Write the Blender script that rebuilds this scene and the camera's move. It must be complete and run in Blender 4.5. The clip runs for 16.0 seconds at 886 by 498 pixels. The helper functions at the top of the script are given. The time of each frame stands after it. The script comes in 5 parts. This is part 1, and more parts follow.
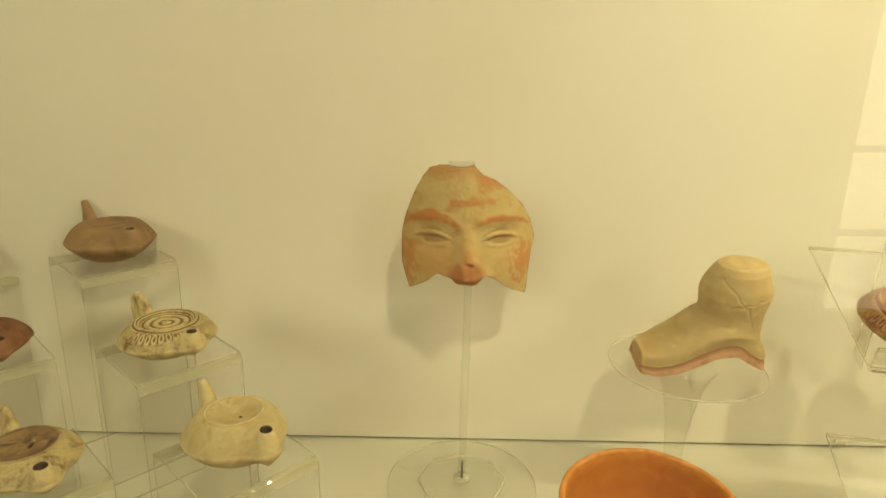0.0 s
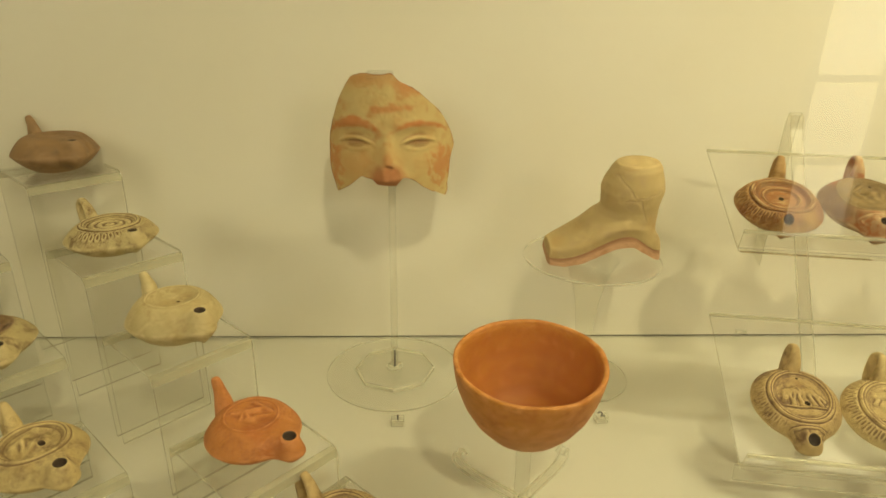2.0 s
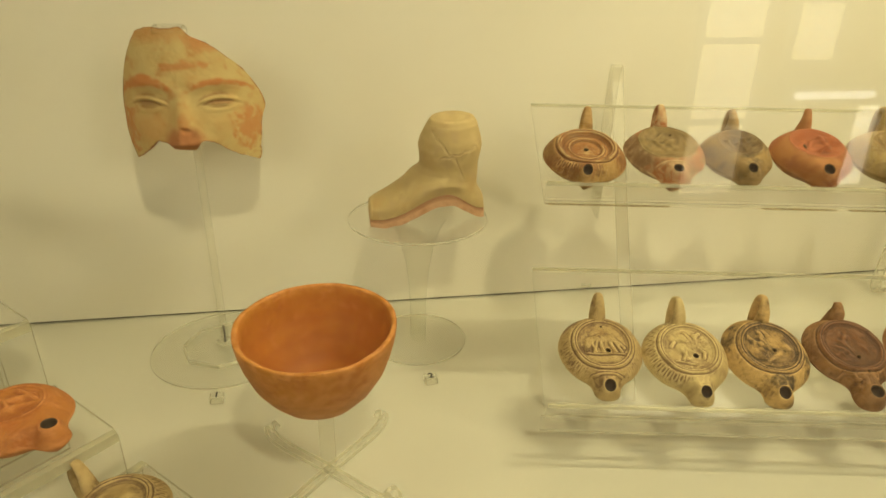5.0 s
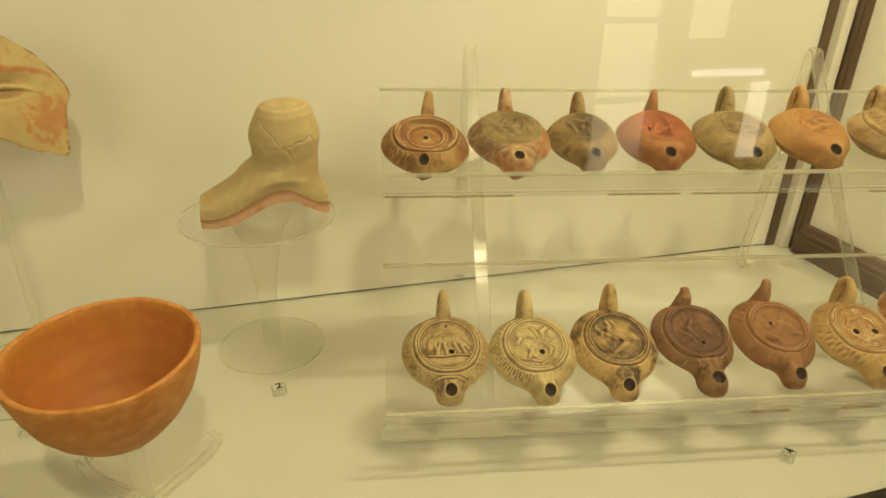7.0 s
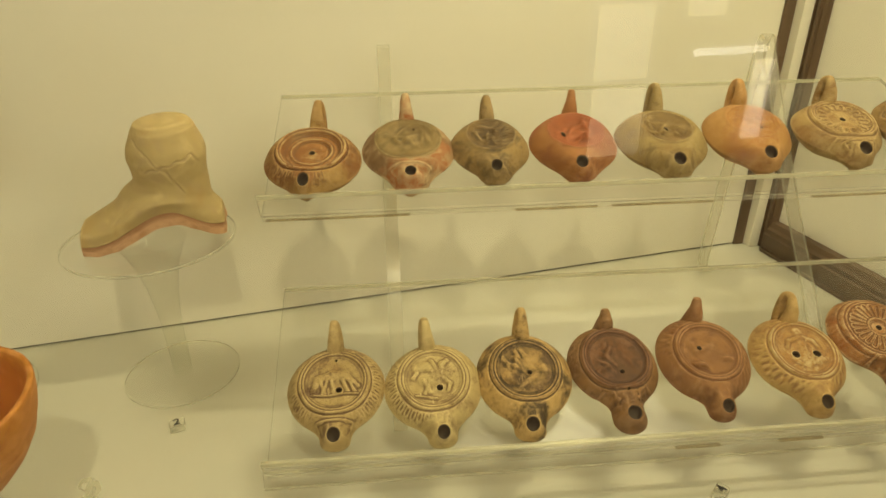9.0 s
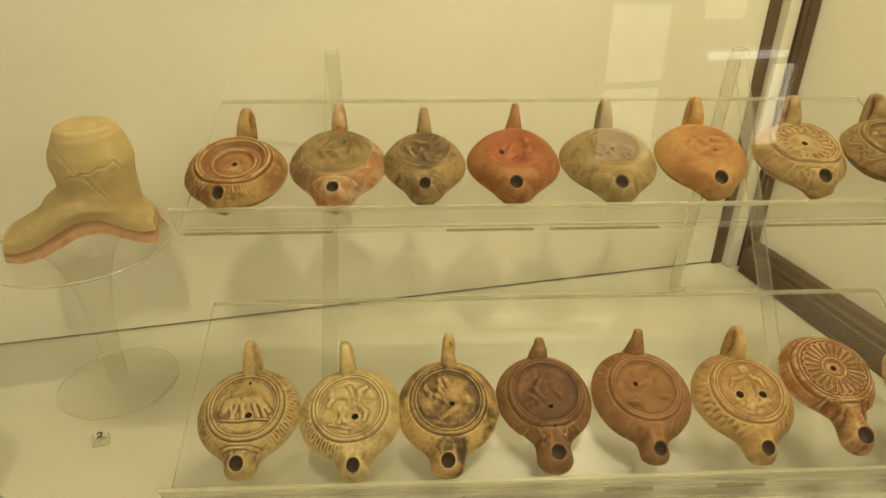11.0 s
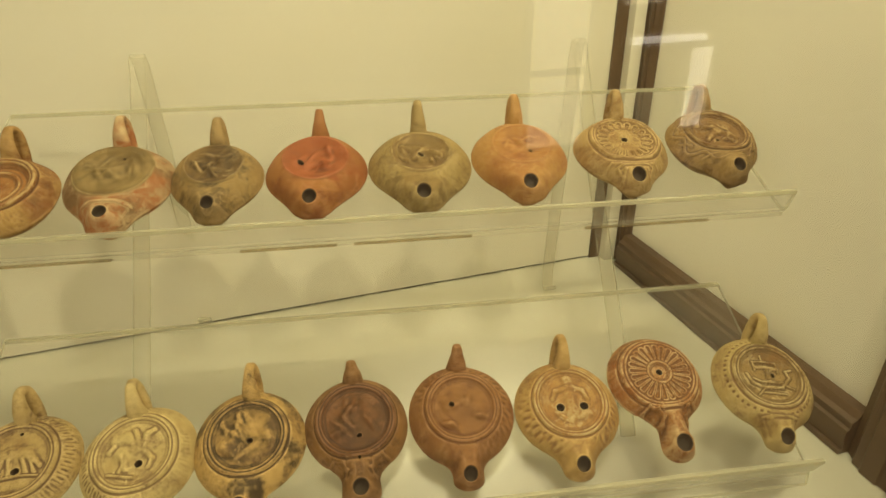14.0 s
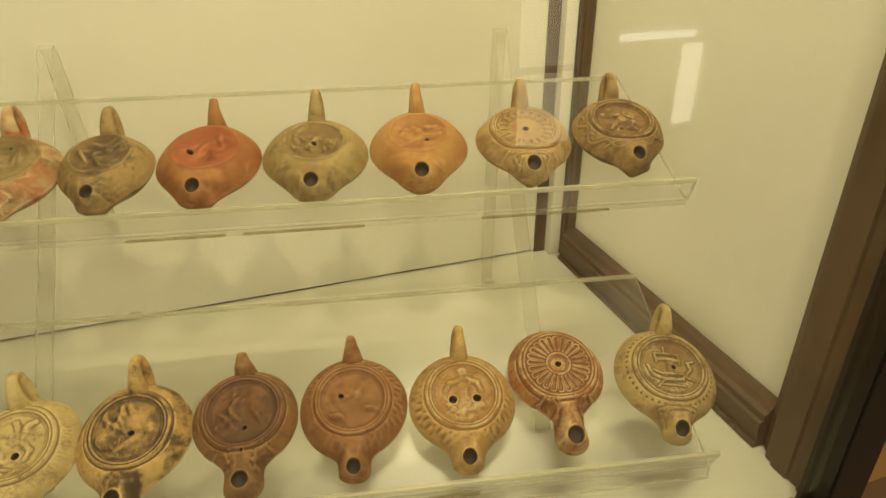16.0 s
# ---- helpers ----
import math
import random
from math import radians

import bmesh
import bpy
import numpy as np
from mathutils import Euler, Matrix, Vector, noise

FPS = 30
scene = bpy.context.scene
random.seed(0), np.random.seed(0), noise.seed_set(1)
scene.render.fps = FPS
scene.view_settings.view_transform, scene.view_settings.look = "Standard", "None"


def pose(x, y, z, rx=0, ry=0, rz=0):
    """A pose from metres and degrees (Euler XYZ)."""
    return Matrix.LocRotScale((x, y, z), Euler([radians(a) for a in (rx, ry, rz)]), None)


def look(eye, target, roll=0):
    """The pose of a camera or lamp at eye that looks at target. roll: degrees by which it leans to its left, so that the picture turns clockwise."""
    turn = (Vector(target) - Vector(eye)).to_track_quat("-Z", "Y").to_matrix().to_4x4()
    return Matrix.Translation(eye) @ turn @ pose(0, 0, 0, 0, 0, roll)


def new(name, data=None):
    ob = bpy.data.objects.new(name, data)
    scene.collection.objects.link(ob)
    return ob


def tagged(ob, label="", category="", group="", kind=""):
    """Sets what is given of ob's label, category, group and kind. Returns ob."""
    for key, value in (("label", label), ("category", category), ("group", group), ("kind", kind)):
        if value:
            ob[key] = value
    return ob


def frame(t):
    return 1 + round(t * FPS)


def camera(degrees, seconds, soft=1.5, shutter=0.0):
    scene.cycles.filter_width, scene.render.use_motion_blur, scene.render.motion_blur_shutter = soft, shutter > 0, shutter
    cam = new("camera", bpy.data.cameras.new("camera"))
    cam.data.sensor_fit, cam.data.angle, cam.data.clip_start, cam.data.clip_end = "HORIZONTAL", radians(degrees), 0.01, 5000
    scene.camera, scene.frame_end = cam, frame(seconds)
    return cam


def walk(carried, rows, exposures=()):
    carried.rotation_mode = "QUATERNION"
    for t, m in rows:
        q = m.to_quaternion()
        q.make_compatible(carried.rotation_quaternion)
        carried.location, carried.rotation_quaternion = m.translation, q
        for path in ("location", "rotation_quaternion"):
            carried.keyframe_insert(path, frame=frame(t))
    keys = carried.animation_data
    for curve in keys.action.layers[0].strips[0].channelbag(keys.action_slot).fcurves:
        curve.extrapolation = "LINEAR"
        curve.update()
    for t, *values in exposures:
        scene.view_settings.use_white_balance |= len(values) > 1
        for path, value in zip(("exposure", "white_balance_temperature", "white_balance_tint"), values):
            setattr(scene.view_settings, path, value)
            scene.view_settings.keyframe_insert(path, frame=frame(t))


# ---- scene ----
cam = camera(70.9, 16.0)
PATH = [
    (0, (0.059, 0.083, 0.507), (0.073, 2.004, -0.049), 1.3),
    (0.5, (0.076, 0.054, 0.502), (0.08, 1.946, -0.146), 1.0),
    (1, (0.085, 0.031, 0.49), (0.09, 1.912, -0.189), 1.1),
    (1.5, (0.105, 0.015, 0.484), (0.131, 1.89, -0.211), 1.2),
    (2, (0.129, 0.006, 0.482), (0.203, 1.867, -0.248), 0.9),
    (2.5, (0.152, 0.001, 0.474), (0.271, 1.849, -0.282), 0.6),
    (3, (0.17, -0.004, 0.467), (0.329, 1.833, -0.307), 0.6),
    (3.5, (0.187, -0.012, 0.466), (0.38, 1.816, -0.322), 0.6),
    (5.8, (0.297, 0.025, 0.46), (0.644, 1.811, -0.37), 0.9),
    (6, (0.302, 0.026, 0.459), (0.663, 1.805, -0.381), 0.9),
    (6.5, (0.321, 0.037, 0.457), (0.767, 1.785, -0.407), 1.5),
    (7, (0.368, 0.044, 0.459), (0.882, 1.777, -0.396), 1.4),
    (7.5, (0.401, 0.062, 0.462), (0.911, 1.794, -0.397), 1.4),
    (8, (0.434, 0.071, 0.465), (0.92, 1.803, -0.408), 1.3),
    (8.5, (0.471, 0.079, 0.465), (0.94, 1.802, -0.436), 0.6),
    (9, (0.499, 0.078, 0.467), (0.961, 1.806, -0.428), -0.8),
    (9.2, (0.514, 0.081, 0.47), (0.955, 1.818, -0.417), -0.4),
    (11.5, (0.606, 0.102, 0.474), (1.011, 1.826, -0.454), 0.3),
    (12, (0.631, 0.112, 0.473), (1.028, 1.828, -0.474), 0.1),
    (12.5, (0.65, 0.113, 0.468), (1.15, 1.814, -0.457), 0.4),
    (13, (0.674, 0.117, 0.476), (1.211, 1.805, -0.453), -0.0),
    (13.5, (0.698, 0.116, 0.479), (1.242, 1.792, -0.467), -0.0),
    (14, (0.724, 0.103, 0.475), (1.27, 1.785, -0.458), -0.5),
    (14.5, (0.752, 0.101, 0.47), (1.286, 1.783, -0.471), -1.2),
    (15, (0.778, 0.098, 0.469), (1.36, 1.759, -0.483), -0.7),
    (15.5, (0.795, 0.094, 0.475), (1.363, 1.747, -0.497), -0.3),
    (16, (0.813, 0.077, 0.464), (1.35, 1.761, -0.472), -0.8),
]
walk(cam, [(t, look(eye, target, roll)) for t, eye, target, roll in PATH],
     exposures=[(0.0, -0.42), (1.0, -0.47), (2.5, -0.62), (3.5, -0.64), (6.0, -0.61), (9.0, -0.78), (12.0, -0.80), (16.0, -0.79)])


# ---- light ----
world = bpy.data.worlds.new("world")
scene.world = world
world.use_nodes = True
world.node_tree.nodes["Background"].inputs[0].default_value = (1.0, 0.86, 0.6, 1)
world.node_tree.nodes["Background"].inputs[1].default_value = 0.05
scene.cycles.transparent_max_bounces = 48

WARM = (1.0, 0.89, 0.53)


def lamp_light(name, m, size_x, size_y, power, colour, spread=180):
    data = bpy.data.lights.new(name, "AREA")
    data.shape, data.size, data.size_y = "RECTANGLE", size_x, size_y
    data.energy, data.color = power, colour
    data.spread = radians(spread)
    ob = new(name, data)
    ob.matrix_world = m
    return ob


lamp_light("ceiling_spot_light", look((0.57, -0.85, 2.07), (0.7, 0.8, 0.1)), 0.10, 0.10, 27, WARM)
# unseen tube added as fill, kept short at the right end to brighten it
lamp_light("case_fill_tube_light", look((1.06, 0.362, 1.33), (1.08, 0.858, 0.2)), 0.4, 0.008, 14, WARM)
lamp_light("right_window_light", look((3.2, -2.9, 2.0), (0.8, 0.85, 0.2)), 1.3, 1.0, 56, (1.0, 0.91, 0.62))
# unseen soft lamp added to brighten the side panel and right end
lamp_light("left_fill_light", look((-1.8, -2.6, 1.7), (1.26, 0.62, 0.25)), 3.0, 1.6, 15.0, (1.0, 0.91, 0.62), 70)


# ---- materials ----
def nodes_of(name):
    m = bpy.data.materials.new(name)
    m.use_nodes = True
    nt = m.node_tree
    return m, nt, nt.nodes["Principled BSDF"], nt.nodes["Material Output"]


def mixed(nt, fac, a, b):
    n = nt.nodes.new("ShaderNodeMix")
    n.data_type = "RGBA"
    for sock, v in ((n.inputs[0], fac), (n.inputs[6], a), (n.inputs[7], b)):
        if isinstance(v, bpy.types.NodeSocket):
            nt.links.new(v, sock)
        elif isinstance(v, (int, float)):
            sock.default_value = v
        else:
            sock.default_value = (*v, 1)
    return n.outputs[2]


def noise_tex(nt, scale, detail=5.0, rough=0.6, offset=(0, 0, 0), stretch=(1, 1, 1)):
    tc = nt.nodes.new("ShaderNodeTexCoord")
    mp = nt.nodes.new("ShaderNodeMapping")
    mp.inputs["Location"].default_value = offset
    mp.inputs["Scale"].default_value = stretch
    n = nt.nodes.new("ShaderNodeTexNoise")
    n.inputs["Scale"].default_value, n.inputs["Detail"].default_value, n.inputs["Roughness"].default_value = scale, detail, rough
    nt.links.new(tc.outputs["Object"], mp.inputs["Vector"])
    nt.links.new(mp.outputs["Vector"], n.inputs["Vector"])
    return n.outputs["Fac"]


def ramp(nt, fac, lo, hi):
    n = nt.nodes.new("ShaderNodeMapRange")
    n.inputs[1].default_value, n.inputs[2].default_value = lo, hi
    nt.links.new(fac, n.inputs[0])
    return n.outputs[0]


def times(nt, a, k):
    n = nt.nodes.new("ShaderNodeMath")
    n.operation = "MULTIPLY"
    nt.links.new(a, n.inputs[0])
    if isinstance(k, bpy.types.NodeSocket):
        nt.links.new(k, n.inputs[1])
    else:
        n.inputs[1].default_value = k
    return n.outputs[0]


def bumped(nt, bsdf, height, strength, distance):
    b = nt.nodes.new("ShaderNodeBump")
    b.inputs["Strength"].default_value, b.inputs["Distance"].default_value = strength, distance
    nt.links.new(height, b.inputs["Height"])
    nt.links.new(b.outputs[0], bsdf.inputs["Normal"])


def paint(name, colour, stain, rough, grain=260.0, bump=0.15, spec=0.3):
    m, nt, b, _ = nodes_of(name)
    base = mixed(nt, times(nt, ramp(nt, noise_tex(nt, 3.1), 0.42, 0.75), 0.6), colour, stain)
    base = mixed(nt, times(nt, ramp(nt, noise_tex(nt, 37.0, offset=(3, 1, 2)), 0.55, 0.8), 0.25), base, stain)
    nt.links.new(base, b.inputs["Base Color"])
    b.inputs["Roughness"].default_value = rough
    b.inputs["Specular IOR Level"].default_value = spec
    bumped(nt, b, noise_tex(nt, grain), bump, 0.0006)
    return m


def clay(name, base, patch, dirt_and_hollows, patch_amount=0.5, soot=None, soot_amount=0.0, seed=0.0, rough=0.70, wear=None, veins=0.75):
    """Fired clay: two tones in patches, dirty specks and pale wear, darker in the hollows and paler on the ridges."""
    m, nt, b, _ = nodes_of(name)
    base, patch = ([c * k for c, k in zip(v, (0.90, 0.85, 0.68))] for v in (base, patch))
    off = (seed * 1.7, seed * 0.9, seed * 2.3)
    worn = wear or tuple(min(1, c * 1.2 + 0.04) for c in base)
    lo = 0.56 - 0.22 * patch_amount
    col = mixed(nt, times(nt, ramp(nt, noise_tex(nt, 21.0, 7, 0.66, off), lo + 0.03, lo + 0.14), 0.95), base, patch)
    col = mixed(nt, times(nt, ramp(nt, noise_tex(nt, 48.0, 7, 0.72, (off[2], off[0], 7)), 0.54, 0.63), 0.6), col, worn)
    col = mixed(nt, times(nt, ramp(nt, noise_tex(nt, 60.0, 8, 0.76, (off[1], 3, off[2])), 0.51, 0.62), 0.78), col, dirt_and_hollows)
    col = mixed(nt, times(nt, ramp(nt, noise_tex(nt, 16.0, 6, 0.7, (off[0], 9, off[1])), 0.52, 0.66), 0.45), col, dirt_and_hollows)
    vein = nt.nodes.new("ShaderNodeMath")
    vein.operation = "SUBTRACT"
    nt.links.new(noise_tex(nt, 38.0, 6, 0.68, (off[1], off[2], 4)), vein.inputs[0])
    vein.inputs[1].default_value = 0.5
    mag = nt.nodes.new("ShaderNodeMath")
    mag.operation = "ABSOLUTE"
    nt.links.new(vein.outputs[0], mag.inputs[0])
    col = mixed(nt, times(nt, times(nt, ramp(nt, mag.outputs[0], 0.022, 0.004), veins), ramp(nt, noise_tex(nt, 26.0, 3, 0.5, (off[2], 1, off[0])), 0.45, 0.60)), col, worn)
    col = mixed(nt, times(nt, ramp(nt, noise_tex(nt, 230.0, 4, 0.7, off), 0.55, 0.70), 0.45), col, dirt_and_hollows)
    if soot:
        lo = 0.66 - 0.25 * soot_amount
        col = mixed(nt, times(nt, ramp(nt, noise_tex(nt, 30.0, 5, 0.6, (off[1] + 5, off[0], 2)), lo, lo + 0.09), 0.9), col, soot)
    # pointiness sets the darkest tone in hollows and the pale one on ridges
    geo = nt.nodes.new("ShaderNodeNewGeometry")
    col = mixed(nt, times(nt, ramp(nt, geo.outputs["Pointiness"], 0.4992, 0.484), 0.9), col, dirt_and_hollows)
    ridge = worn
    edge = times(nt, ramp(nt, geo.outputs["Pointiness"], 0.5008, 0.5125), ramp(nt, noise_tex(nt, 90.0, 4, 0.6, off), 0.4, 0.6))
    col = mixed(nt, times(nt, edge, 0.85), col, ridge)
    col = mixed(nt, times(nt, ramp(nt, noise_tex(nt, 700.0, 2, 0.6, off), 0.62, 0.74), 0.35), col, dirt_and_hollows)
    nt.links.new(col, b.inputs["Base Color"])
    b.inputs["Roughness"].default_value = rough
    b.inputs["Specular IOR Level"].default_value = 0.35
    h = nt.nodes.new("ShaderNodeMath")
    nt.links.new(noise_tex(nt, 420.0, 4, 0.65, off), h.inputs[0])
    nt.links.new(noise_tex(nt, 90.0, 3, 0.6, off), h.inputs[1])
    bumped(nt, b, h.outputs[0], 0.5, 0.0007)
    return m


def clear(name, tint, gloss_rough, haze, haze_colour, ior=1.49):
    """Clear sheet: light goes straight through, with a mirror-like gloss and a little haze."""
    m, nt, b, out = nodes_of(name)
    nt.nodes.remove(b)
    tr = nt.nodes.new("ShaderNodeBsdfTransparent")
    tr.inputs[0].default_value = (*tint, 1)
    gl = nt.nodes.new("ShaderNodeBsdfGlossy")
    gl.inputs["Roughness"].default_value = gloss_rough
    df = nt.nodes.new("ShaderNodeBsdfDiffuse")
    df.inputs[0].default_value = (*haze_colour, 1)
    lw = nt.nodes.new("ShaderNodeLayerWeight")
    lw.inputs[0].default_value = 0.5
    pw = nt.nodes.new("ShaderNodeMath")
    pw.operation = "POWER"
    pw.inputs[1].default_value = 5.0
    nt.links.new(lw.outputs["Facing"], pw.inputs[0])
    r0 = ((ior - 1) / (ior + 1)) ** 2
    fr = nt.nodes.new("ShaderNodeMapRange")
    fr.inputs[3].default_value, fr.inputs[4].default_value = r0, 1.0
    nt.links.new(pw.outputs[0], fr.inputs[0])
    a = nt.nodes.new("ShaderNodeMixShader")
    a.inputs[0].default_value = haze
    nt.links.new(tr.outputs[0], a.inputs[1])
    nt.links.new(df.outputs[0], a.inputs[2])
    c = nt.nodes.new("ShaderNodeMixShader")
    nt.links.new(fr.outputs[0], c.inputs[0])
    nt.links.new(a.outputs[0], c.inputs[1])
    nt.links.new(gl.outputs[0], c.inputs[2])
    nt.links.new(c.outputs[0], out.inputs[0])
    return m


def wood(name, dark, light, rough=0.42):
    m, nt, b, _ = nodes_of(name)
    n = noise_tex(nt, 30.0, 6, 0.65, stretch=(1, 0.12, 0.12))
    col = mixed(nt, ramp(nt, n, 0.35, 0.7), dark, light)
    col = mixed(nt, times(nt, ramp(nt, noise_tex(nt, 240.0, 3, 0.6, stretch=(1, 0.1, 0.1)), 0.5, 0.8), 0.5), col, dark)
    nt.links.new(col, b.inputs["Base Color"])
    b.inputs["Roughness"].default_value = rough
    bumped(nt, b, n, 0.25, 0.0008)
    return m


M_WALL = paint("cream_panel_paint", (0.80, 0.76, 0.64), (0.74, 0.69, 0.54), 0.5)
# the cream paint made paler to lift the side panel's brightness
M_SIDE = paint("lightened_side_panel_paint", (0.86, 0.83, 0.73), (0.80, 0.76, 0.63), 0.5)
M_FLOOR = paint("white_laminate", (0.64, 0.625, 0.52), (0.60, 0.58, 0.46), 0.22, 400, 0.05, 0.5)
M_DARK = paint("dark_gap", (0.012, 0.009, 0.005), (0.02, 0.015, 0.01), 0.9)
M_WOOD = wood("brown_frame_wood", (0.075, 0.045, 0.026), (0.16, 0.10, 0.058))
M_BLACK = paint("black_front_frame", (0.022, 0.016, 0.012), (0.03, 0.02, 0.015), 0.35)
M_OCHRE = paint("ochre_wall_paint", (0.62, 0.36, 0.12), (0.55, 0.30, 0.09), 0.7)
M_ROOM = paint("room_plaster", (0.50, 0.45, 0.36), (0.44, 0.38, 0.28), 0.85)
M_TILE = paint("room_floor_tile", (0.30, 0.20, 0.13), (0.24, 0.15, 0.09), 0.4)
M_GLASS = clear("case_glass", (0.98, 0.985, 0.97), 0.0, 0.0, (1, 1, 1), 1.5)
M_ACRYLIC = clear("clear_acrylic", (0.995, 0.995, 0.99), 0.015, 0.006, (0.8, 0.78, 0.68))
M_SHEET = clear("clear_acrylic_tray", (0.995, 0.995, 0.99), 0.35, 0.006, (0.8, 0.78, 0.68))
M_STRIP = clear("clear_acrylic_strip", (0.97, 0.965, 0.94), 0.22, 0.10, (0.85, 0.82, 0.70))
# pale glow of the sheet edges put in as cream haze
M_EDGE = clear("acrylic_edge", (0.90, 0.89, 0.80), 0.22, 0.30, (0.88, 0.85, 0.70))
M_BEND = clear("acrylic_bend_refraction", (0.82, 0.76, 0.62), 0.22, 0.12, (0.5, 0.42, 0.28))
M_ROD = clear("acrylic_rod", (0.975, 0.975, 0.95), 0.05, 0.08, (0.9, 0.88, 0.78))
M_INK = paint("black_ink", (0.02, 0.02, 0.02), (0.03, 0.03, 0.03), 0.5)
M_STEEL = paint("dark_steel", (0.12, 0.11, 0.09), (0.08, 0.07, 0.06), 0.35)


# ---- mesh helpers ----
def part(name, bm, material, parent=None, label="", smooth=False):
    me = bpy.data.meshes.new(name)
    bm.to_mesh(me)
    bm.free()
    for m in (material if isinstance(material, (list, tuple)) else [material]):
        me.materials.append(m)
    if smooth:
        me.shade_smooth()
    ob = new(name, me)
    if parent:
        ob.parent = parent
    if label:
        ob["label"] = label
    return ob


def box_bm(lo, hi, bevel=0.0, bm=None):
    own = bm is None
    bm = bm or bmesh.new()
    c = [(a + b) / 2 for a, b in zip(lo, hi)]
    bmesh.ops.create_cube(bm, size=1.0, matrix=Matrix.LocRotScale(c, None, [max(b - a, 1e-5) for a, b in zip(lo, hi)]))
    if bevel and own:
        bmesh.ops.bevel(bm, geom=bm.edges[:], offset=bevel, segments=2, affect="EDGES")
    return bm


def structure(name, lo, hi, mat, label, bevel=0.0):
    return tagged(part(name, box_bm(lo, hi, bevel), mat), label, name.split("_")[0], kind="structure")


def sweep(path, across, width, thick, bm=None, edge_slot=1):
    """A bent strip: path is a list of points, across the direction of its width; the two narrow sides take the edge material."""
    bm = bm or bmesh.new()
    a = Vector(across).normalized()
    rings = []
    for i, p in enumerate(path):
        p = Vector(p)
        d = (Vector(path[min(i + 1, len(path) - 1)]) - Vector(path[max(i - 1, 0)])).normalized()
        n = d.cross(a).normalized()
        rings.append([bm.verts.new(p + a * sx * width / 2 + n * sn * thick / 2) for sx, sn in ((-1, -1), (1, -1), (1, 1), (-1, 1))])
    for r, q in zip(rings, rings[1:]):
        for k in range(4):
            f = bm.faces.new((r[k], r[(k + 1) % 4], q[(k + 1) % 4], q[k]))
            f.material_index = edge_slot if k in (1, 3) else 0
    for r in (rings[0], rings[-1]):
        bm.faces.new(r).material_index = edge_slot
    bmesh.ops.recalc_face_normals(bm, faces=bm.faces[:])
    return bm


def lathe(profile, steps=64, bm=None, wobble=None, slots=None):
    bm = bm or bmesh.new()
    rings = []
    for r, z in profile:
        if r < 1e-6:
            rings.append([bm.verts.new((0, 0, z))])
        else:
            ring = []
            for k in range(steps):
                a = 2 * math.pi * k / steps
                w = wobble(a, r, z) if wobble else (r, z)
                ring.append(bm.verts.new((w[0] * math.cos(a), w[0] * math.sin(a), w[1])))
            rings.append(ring)
    for i, (p, q) in enumerate(zip(rings, rings[1:])):
        for k in range(steps):
            j = (k + 1) % steps
            if len(p) == 1 and len(q) == 1:
                continue
            vs = (p[0], q[j], q[k]) if len(p) == 1 else (p[k], p[j], q[0]) if len(q) == 1 else (p[k], p[j], q[j], q[k])
            f = bm.faces.new(vs)
            if slots:
                f.material_index = slots[i]
    bmesh.ops.recalc_face_normals(bm, faces=bm.faces[:])
    return bm


def empty(name, m=None):
    ob = new(name)
    ob.empty_display_size = 0.02
    if m is not None:
        ob.matrix_world = m
    return ob


# ---- the case ----
WALL_Y, SIDE_X, LEFT_X, TOP_Z = 0.858, 1.236, -0.95, 1.4

structure("wall_back", (LEFT_X, WALL_Y, 0.0032), (1.2270, WALL_Y + 0.02, TOP_Z), M_WALL, "cream painted back panel of a display case")
structure("wall_back_joint", (LEFT_X, WALL_Y + 0.006, -0.01), (1.2110, WALL_Y + 0.012, 0.0030), M_DARK, "dark open joint between back panel and case floor")
structure("floor", (LEFT_X, 0.352, -0.02), (1.262, WALL_Y + 0.004, 0.0), M_FLOOR, "glossy off-white laminate floor of a display case")
structure("wall_left", (LEFT_X - 0.02, 0.33, -0.02), (LEFT_X - 0.001, WALL_Y + 0.03, TOP_Z), M_WALL, "cream painted side panel of the display case")
structure("trim_back_corner", (1.2115, WALL_Y - 0.004, 0.001), (1.2285, WALL_Y + 0.02, TOP_Z), M_WOOD, "narrow dark brown trim at the case corner")
structure("post_corner", (1.2290, 0.8395, 0.001), (1.2605, WALL_Y + 0.02, TOP_Z), M_WALL, "cream painted corner post of the case")
structure("wall_right", (1.262, 0.36, 0.0), (1.28, WALL_Y + 0.03, TOP_Z), M_SIDE, "cream side panel behind the brown frame")
structure("ceiling", (LEFT_X - 0.02, 0.33, TOP_Z + 0.001), (1.30, WALL_Y + 0.03, TOP_Z + 0.03), M_WALL, "cream top panel of the display case")


